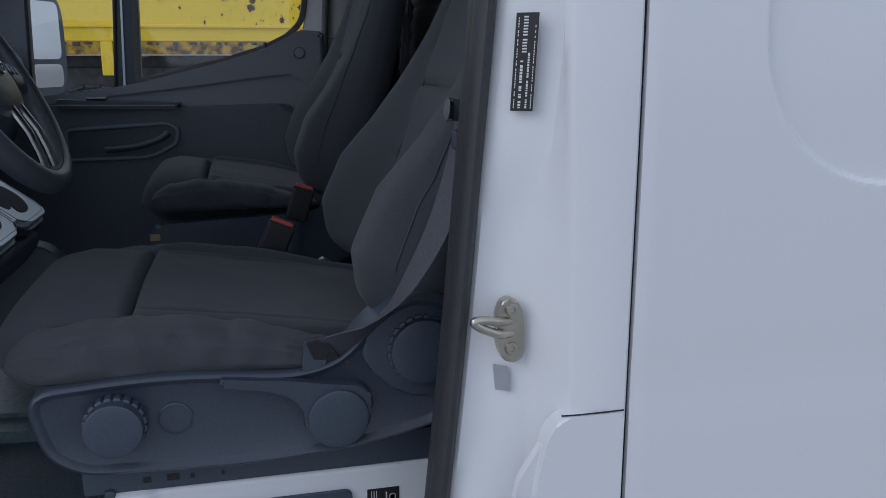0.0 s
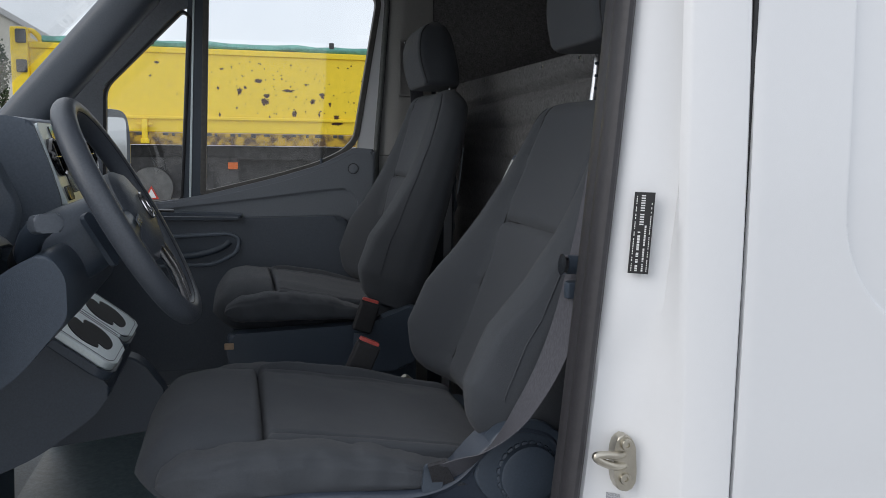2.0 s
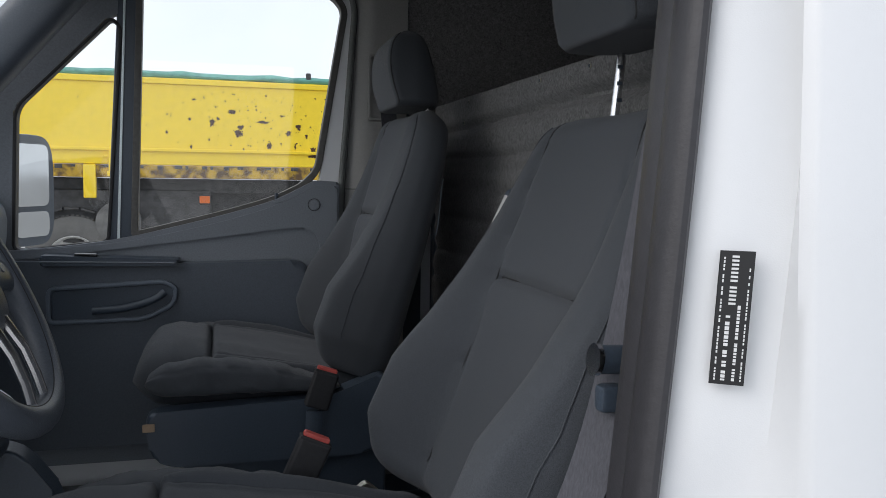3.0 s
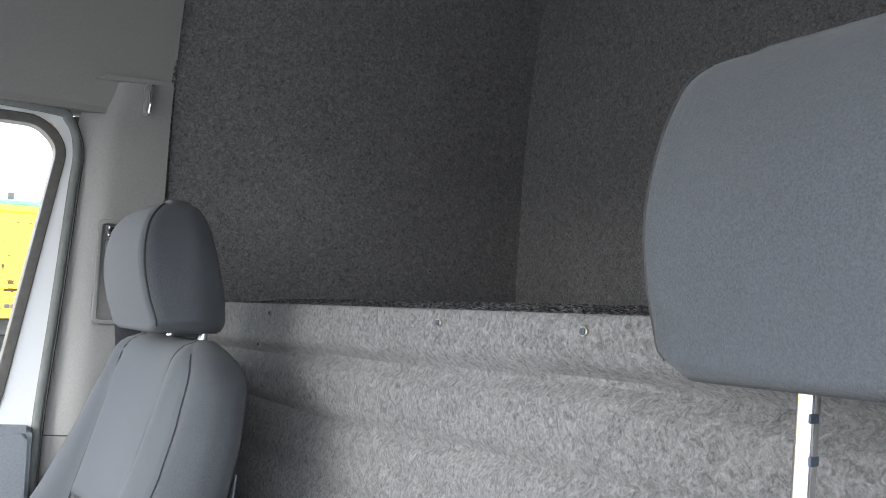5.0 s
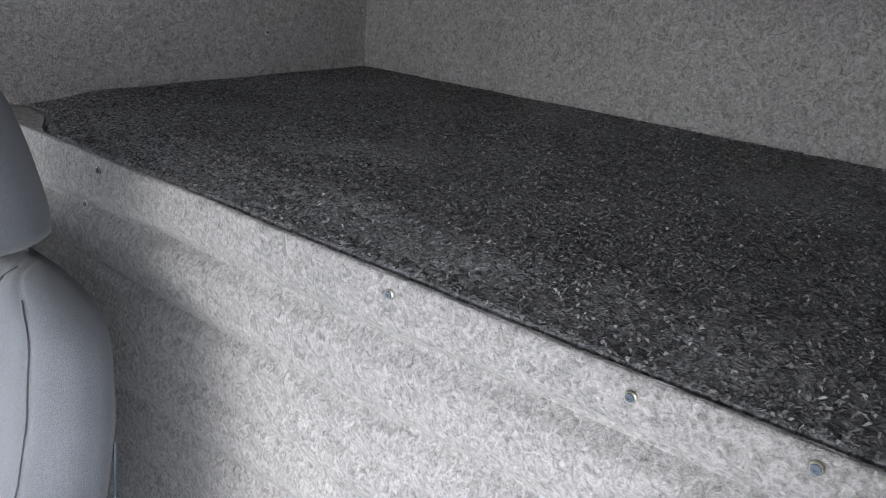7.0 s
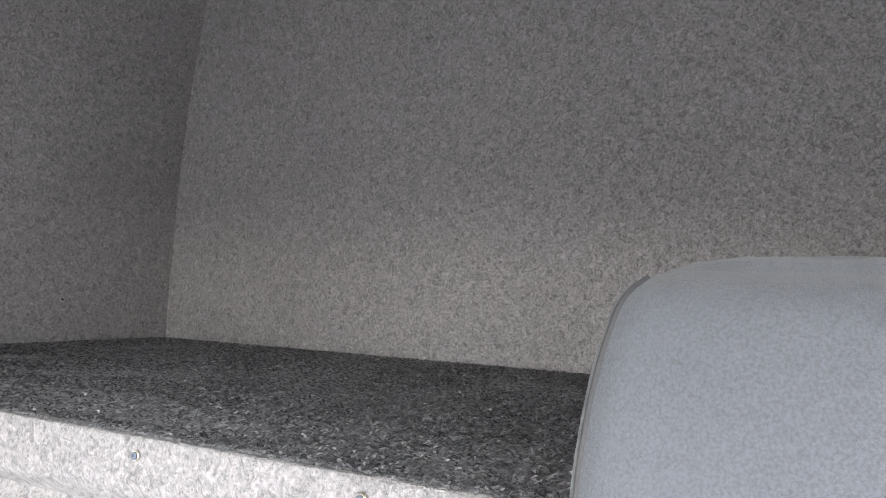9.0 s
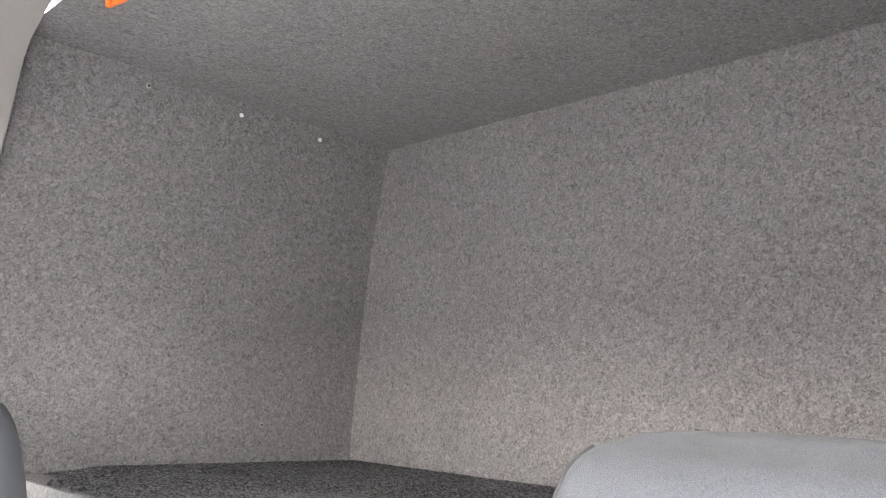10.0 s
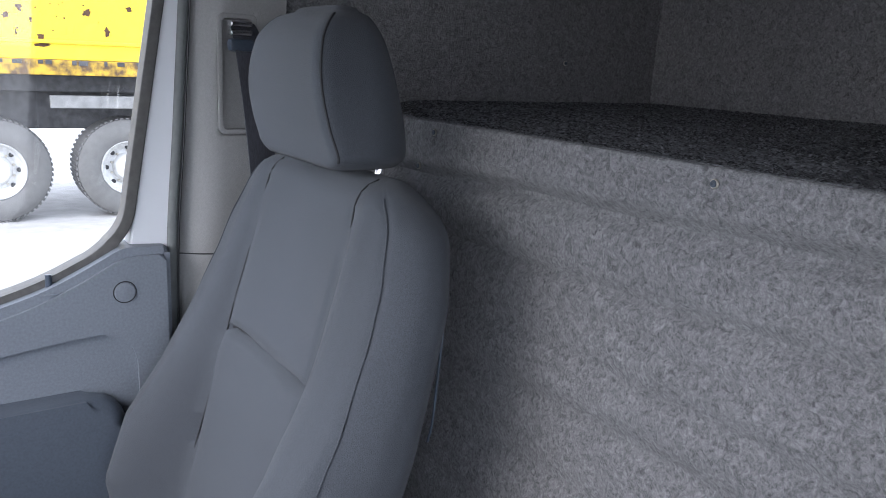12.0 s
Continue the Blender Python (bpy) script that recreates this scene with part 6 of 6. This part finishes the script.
part("seal_gap", tube(bmesh.new(), smooth_path([(0.081, 1.8845, 0.75), (0.085, 1.8845, 1.30), (0.087, 1.8835, 1.55), (0.101, 1.8815, 1.75), (0.1155, 1.8795, 1.97), (0.1195, 1.8775, 2.05), (0.101, 1.875, 2.107)], 6), 0.0017, 8), BLACK, pil)
part("top_edge", prism(bmesh.new(), [(0.128, 2.175), (0.14, 2.186), (FELT_X - 0.002, 2.192), (FELT_X - 0.002, 2.184)], "y", 1.842, 1.872, 0.001), PILLAR, pil)
part("felt_edge", tube(bmesh.new(), [(FELT_X, side_y(z) - 0.006, z) for z in [1.70 + 0.05 * i for i in range(18)]], 0.0045, 8), FELT_DARK, pil)
hook = thing("coat_hook", (0.214, 1.835, 2.15), "grey plastic coat hook on the pillar trim", "hook")
part("hook_body", prism(bmesh.new(), fillet([(0.206, 2.122), (0.220, 2.120), (0.224, 2.178), (0.208, 2.180)], 0.006), "y", 1.826, 1.842, 0.005, 3), PILLAR, hook)
part("hook_tip", tube(bmesh.new(), smooth_path([(0.214, 1.838, 2.172), (0.213, 1.818, 2.165), (0.213, 1.814, 2.14), (0.213, 1.820, 2.124)], 5), (0.008, 0.004), 10), CHROME, hook)
bm = bmesh.new()
A0, A1 = Vector((-1.26, 1.765, 1.30)), Vector((-0.535, 1.80, 2.16))
d = (A1 - A0).normalized()
px = d.cross(Vector((0, 1, 0))).normalized()
rings = []
for i in range(13):
    c = A0.lerp(A1, i / 12)
    rings.append([c + px * (0.062 * sgnpow(math.cos(a), 0.7)) + Vector((0, 0.055 * sgnpow(math.sin(a), 0.7), 0)) for a in [math.tau * j / 28 for j in range(28)]])
tagged(part("windscreen_pillar", loft(bm, rings), DASH_LIGHT), "dark plastic windscreen pillar trim", "pillar", kind="structure")
bm = bmesh.new()
box(bm, (BULK_X + 0.0, 1.888, 0.6), (BULK_X + 0.05, 1.93, 1.78), 0)
box(bm, (0.13, 1.905, 0.6), (0.32, 1.93, 2.13), 0)
box(bm, (0.112, 1.932, 0.6), (0.16, 1.96, 2.14), 0)
box(bm, (0.068, 1.900, 0.6), (0.080, 1.935, 1.60), 0)
tagged(part("pillar_core_far", bm, PLASTIC, smooth=False), "dark core behind the pillar trim", "pillar", kind="structure")

# ---- yellow tipper truck across the yard ----
TY = 10.0
truck = thing("tipper_truck", (0.3, TY + 1.2, 0.0), "parked yellow tipper truck with rusty side board", "truck")


def tx(px):
    return -0.346 + (px - 400) * 0.00698


def tz(py):
    return 2.80 - (py - 100) * 0.0069


bm = bmesh.new()
box(bm, (-2.745, TY, 1.70), (5.2, TY + 0.08, 2.72), 0.015)
box(bm, (-2.745, TY - 0.035, 1.86), (5.2, TY + 0.01, 1.90), 0.012)
box(bm, (-2.745, TY - 0.03, 2.66), (5.2, TY + 0.09, 2.735), 0.02)
side = part("side_board", bm, YELLOW, truck, "yellow steel side board with rust spots")
rnd = random.Random(11)
for px, py, rx, rz in ((437, 163, 8, 5), (402, 183, 5, 7), (450, 190, 6, 4), (447, 200, 8, 7), (490, 180, 11, 2.5), (533, 198, 5, 5), (551, 187, 5, 6), (499, 222, 5.5, 6), (577, 228, 6, 7), (579, 238, 10, 4),
                       (365, 178, 2.5, 3), (327, 202, 2.5, 3), (372, 144, 4, 1.5), (397, 213, 2, 2), (455, 229, 2, 3), (521, 168, 3, 2), (565, 202, 3, 3), (367, 226, 2, 4), (412, 176, 3, 3), (545, 222, 2, 6), (262, 136, 6, 2),
                       (640, 190, 7, 6), (668, 215, 5, 8), (700, 180, 6, 4), (480, 232, 2, 3), (250, 160, 3, 2)):
    b = bmesh.new()
    rim_pts = []
    for i in range(44):
        a = math.tau * i / 44
        k = 0.82 + 0.55 * noise.noise((px + 1.3 * math.cos(a), py + 1.3 * math.sin(a), 0)) + 0.5 * noise.noise((px + 4 * math.cos(a), py + 4 * math.sin(a), 3)) + rnd.uniform(-0.07, 0.07)
        rim_pts.append((tx(px) + rx * 0.00698 * math.cos(a) * max(0.25, k), TY - 0.004, tz(py) + rz * 0.0069 * math.sin(a) * max(0.25, k) - 0.01 * max(0.0, -math.sin(a)) * rnd.random()))
    b.faces.new([b.verts.new(p) for p in rim_pts])
    part("rust_patch", b, RUST, side, smooth=False)
b = bmesh.new()
for i in range(150):
    cx, cz, r = rnd.gauss(0.35, 0.9), rnd.uniform(1.95, 2.6), rnd.uniform(0.003, 0.012)
    b.faces.new([b.verts.new((cx + r * math.cos(a) * k, TY - 0.004, cz + r * math.sin(a) * k)) for a, k in [(math.tau * i / 7, rnd.uniform(0.6, 1.3)) for i in range(7)]])
tagged(part("rust_spatter", b, RUST, side, smooth=False), "fine rust spatter", kind="stuff")
bm = bmesh.new()
box(bm, (-2.745, TY - 0.02, 1.545), (5.2, TY + 0.1, 1.698), 0.012)
low = part("lower_rail", bm, mat("chipped ochre rail", (0.10, 0.06, 0.03), 0.8, var=0.3, scale=9, color2=(0.5, 0.32, 0.03), contrast=(0.40, 0.62)), truck, "chipped ochre lower rail")
bm = bmesh.new()
for i in range(46):
    x = -2.4 + 0.16 * i + rnd.uniform(-0.05, 0.05)
    box(bm, (x, TY - 0.028, 1.655 + rnd.uniform(-0.01, 0.01)), (x + rnd.uniform(0.03, 0.1), TY + 0.01, 1.695), 0.004)
part("rail_lugs", bm, CHASSIS, low)
for x in (-1.47, 2.6):
    b = bmesh.new()
    box(b, (x - 0.05, TY - 0.08, 1.56), (x + 0.05, TY, 1.62), 0.01)
    box(b, (x - 0.035, TY - 0.07, 1.60), (x + 0.035, TY - 0.01, 1.86), 0.012)
    box(b, (x - 0.09, TY - 0.06, 1.78), (x + 0.09, TY - 0.01, 1.81), 0.008)
    part("board_hinge", b, YELLOW, truck, "yellow side board hinge")
part("support_leg", boxed((-1.79, TY - 0.035, 1.30), (-1.65, TY + 0.05, 1.70), 0.015), YELLOW, truck)
part("front_post", boxed((-2.935, TY - 0.06, 1.45), (-2.742, TY + 0.12, 2.90), 0.02), YELLOW, truck)
part("gusset", tube(bmesh.new(), smooth_path([(-2.75, TY + 0.03, 2.87), (-2.70, TY + 0.03, 2.86), (-2.64, TY + 0.03, 2.80), (-2.60, TY + 0.03, 2.70)], 5), (0.03, 0.022), 10), YELLOW, truck, "curved yellow corner gusset")
for z, h in ((2.37, 0.15), (2.71, 0.16)):
    part("post_lamp", boxed((-2.87, TY - 0.10, z), (-2.755, TY - 0.05, z + h), 0.015), CHASSIS, truck, "dark lamp box on the post")
part("front_wall", boxed((-2.86, TY + 0.1, 1.6), (-2.745, TY + 2.4, 2.80), 0.02), YELLOW, truck)
part("load_floor", boxed((-2.6, TY + 0.05, 1.56), (5.2, TY + 2.4, 1.66), 0.02), CHASSIS, truck)
bm = bmesh.new()
pts = [(-2.6 + 0.12 * i, TY + 0.06 + 0.02 * noise.noise((i * 0.4, 1, 0)), 2.785 + 0.018 * noise.noise((i * 0.35, 0, 2))) for i in range(65)]
rings = []
for i, p in enumerate(pts):
    rings.append([Vector((p[0], p[1] + 0.065 * math.cos(a) * (1 + 0.35 * noise.noise((i * 0.3, a, 4))), p[2] - 0.012 + 0.044 * math.sin(a) * (1 + 0.5 * noise.noise((i * 0.45, math.cos(a) * 1.5, math.sin(a) * 1.5))))) for a in [math.tau * j / 16 for j in range(16)]])
loft(bm, rings)
part("rolled_tarpaulin", bm, TARP, truck, "rolled teal tarpaulin along the top edge")
for x, h in ((0.83, 0.05), (-1.36, 0.08)):
    part("tarp_bracket", boxed((x - 0.03, TY, 2.76), (x + 0.03, TY + 0.06, 2.82 + h), 0.01, 2), CHASSIS, truck)
bm = bmesh.new()
box(bm, (-2.6, TY + 0.55, 0.95), (5.2, TY + 0.75, 1.5), 0.02)
box(bm, (-2.6, TY + 0.30, 1.36), (5.2, TY + 0.5, 1.54), 0.02)
part("chassis_beam", bm, CHASSIS, truck)
part("guard_rail", boxed((0.95, TY + 0.10, 1.20), (5.2, TY + 0.16, 1.335), 0.015), mat("dusty grey rail", (0.2, 0.2, 0.195), 0.7, var=0.2, scale=12), truck, "pale grey side rail")
part("under_panel", boxed((-2.55, TY + 0.25, 0.75), (-0.35, TY + 0.9, 1.40), 0.03), CHASSIS, truck)
b = bmesh.new()
lathe(b, [(0.02, -0.02), (0.24, -0.02), (0.26, 0.0), (0.26, 0.6), (0.2, 0.62), (0.02, 0.62)], Matrix.Translation((-1.43, TY + 0.75, 1.0)) @ OUT, 32)
part("air_tank", b, mat("dusty grey tank", (0.14, 0.14, 0.138), 0.7, var=0.25, scale=8), truck, "dusty grey round air tank")
b = bmesh.new()
prism(b, [(-1.52, 0.86), (-1.34, 0.86), (-1.43, 1.03)], "y", TY + 0.115, TY + 0.125)
tri = part("warning_triangle", b, LENS_RED, truck, "small red warning triangle", smooth=False)
b = bmesh.new()
prism(b, [(-1.488, 0.878), (-1.372, 0.878), (-1.43, 0.99)], "y", TY + 0.108, TY + 0.114)
part("triangle_centre", b, PRINT, tri, smooth=False)
part("marker_lamp", boxed((-0.49, TY + 0.20, 1.24), (-0.365, TY + 0.27, 1.33), 0.008), ORANGE, truck, "orange marker lamp")
bm = bmesh.new()
for i in range(9):
    a0 = math.pi * (0.12 + 0.76 * i / 8)
    box(bm, (-0.08, 0, -0.015), (0.08, 0.5, 0.015), 0.005, 1, Matrix.Translation((-1.95 + 0.62 * math.cos(a0), TY + 0.15, 0.55 + 0.62 * math.sin(a0))) @ pose(0, 0, 0, 0, 90 - math.degrees(a0)))
part("mudguard", bm, CHASSIS, truck)
for wx in (0.41, 1.73, -1.95):
    w = Matrix.Translation((wx, TY + 0.40, 0.545)) @ OUT
    b = bmesh.new()
    lathe(b, [(0.30, -0.28), (0.46, -0.29), (0.53, -0.25), (0.545, -0.15), (0.545, 0.10), (0.53, 0.20), (0.47, 0.245), (0.36, 0.25), (0.295, 0.225), (0.29, 0.0)], w, 56)
    tyre = part("wheel", b, TYRE, truck, "dusty truck tyre")
    b = bmesh.new()
    lathe(b, [(0.292, 0.0), (0.298, 0.225), (0.290, 0.238), (0.275, 0.225), (0.262, 0.15), (0.20, 0.115), (0.165, 0.125), (0.15, 0.17), (0.13, 0.20), (0.06, 0.215), (0.005, 0.215)], w, 48)
    rm = part("rim", b, RIM, tyre, "pale steel rim")
    # Black discs on the solid rim draw the shade inside its holes.
    b = bmesh.new()
    for i in range(8):
        a0 = math.tau * i / 8
        lathe(b, [(0.026, 0.118), (0.026, 0.136), (0.002, 0.137)], w @ Matrix.Translation((0.225 * math.cos(a0), 0.225 * math.sin(a0), 0)), 12)
    part("rim_hole_shade", b, BLACK, tyre, "black discs for the shade in the rim holes")
    b = bmesh.new()
    for i in range(10):
        a0 = math.tau * (i + 0.5) / 10
        lathe(b, [(0.014, 0.115), (0.014, 0.150), (0.009, 0.155), (0.001, 0.155)], w @ Matrix.Translation((0.182 * math.cos(a0), 0.182 * math.sin(a0), 0)), 6)
    part("wheel_nuts", b, STEEL, tyre)
    b = bmesh.new()
    for i in range(60):
        a0 = math.tau * i / 60
        box(b, (-0.016, -0.22, -0.010), (0.016, 0.22, 0.0045), 0, 1, w @ pose(0, 0, 0, 0, 0, math.degrees(a0)) @ Matrix.Translation((0.545, 0, -0.02)) @ pose(0, 0, 0, 90, 0, 90))
    part("tread", b, TYRE, tyre)
part("axle", tube(bmesh.new(), [(0.41, TY + 0.45, 0.545), (0.41, TY + 2.0, 0.545)], 0.08, 12), CHASSIS, truck)
part("axle", tube(bmesh.new(), [(1.73, TY + 0.45, 0.545), (1.73, TY + 2.0, 0.545)], 0.08, 12), CHASSIS, truck)

# ---- distance: hall and tree beyond the truck's front ----
hall = thing("industrial_hall", (-22, 52, 0), "pale corrugated industrial hall far across the yard", "building")
bm = bmesh.new()
box(bm, (-36, 50, 0), (-13.9, 70, 9.0), 0.05)
part("wall", bm, BUILDING, hall)
bm = bmesh.new()
for i in range(90):
    box(bm, (-36.4 + 0.25 * i, 49.93, 0.0), (-36.3 + 0.25 * i, 50.0, 9.0), 0)
part("cladding_rib", bm, BUILDING, hall, smooth=False)
for i in range(24):
    part("louvre_slat", boxed((-15.9, 49.88, 3.2 + 0.2 * i), (-15.1, 49.94, 3.28 + 0.2 * i), 0), TRIM, hall, smooth=False)
part("roof_edge", boxed((-36.2, 49.8, 8.9), (-13.7, 70, 9.3), 0.05), RIM, hall)
tree = thing("tree", (-12.2, 46, 0), "leafy green tree beside the far hall", "tree")
bm = bmesh.new()
tube(bm, smooth_path([(-12.2, 46, 0), (-12.15, 46, 1.6), (-12.2, 46.05, 3.2), (-12.1, 46.1, 5.2)], 5), 0.10, 10)
for a, l in ((0.4, 0.5), (1.9, 0.6), (3.1, 0.5), (4.6, 0.6), (5.6, 0.5)):
    tube(bm, [(-12.18, 46.02, 2.4 + 0.2 * a), (-12.18 + l * 0.5 * math.cos(a), 46.02 + l * 0.5 * math.sin(a), 3.2 + 0.2 * a), (-12.18 + l * math.cos(a), 46.02 + l * math.sin(a), 3.9 + 0.25 * a)], 0.05, 6)
part("trunk", bm, BARK, tree)
rnd = random.Random(21)
vs, fs = [], []
for i in range(2400):
    v = Vector((rnd.gauss(0, 1), rnd.gauss(0, 1), rnd.gauss(0, 1))).normalized() * rnd.uniform(0.5, 1) ** 0.5
    lump = 1 + 0.35 * noise.noise(v * 2.2)
    c = Vector((-12.28, 46.05, 4.7)) + Vector((v.x * 0.72, v.y * 0.8, v.z * 2.0)) * lump
    e = Vector((rnd.gauss(0, 1), rnd.gauss(0, 1), rnd.gauss(0, 1))).normalized() * 0.09
    g = e.cross(Vector((rnd.gauss(0, 1), rnd.gauss(0, 1), 1))).normalized() * 0.045
    k = len(vs)
    vs += [c - e, c + g, c + e, c - g]
    fs.append((k, k + 1, k + 2, k + 3))
me = bpy.data.meshes.new("crown")
me.from_pydata(vs, [], fs)
me.materials.append(LEAF)
crown = new("crown", me)
crown.parent = tree
crown.matrix_parent_inverse = Matrix.Translation(tree.location).inverted()
tagged(crown, "many small green leaves", kind="stuff")
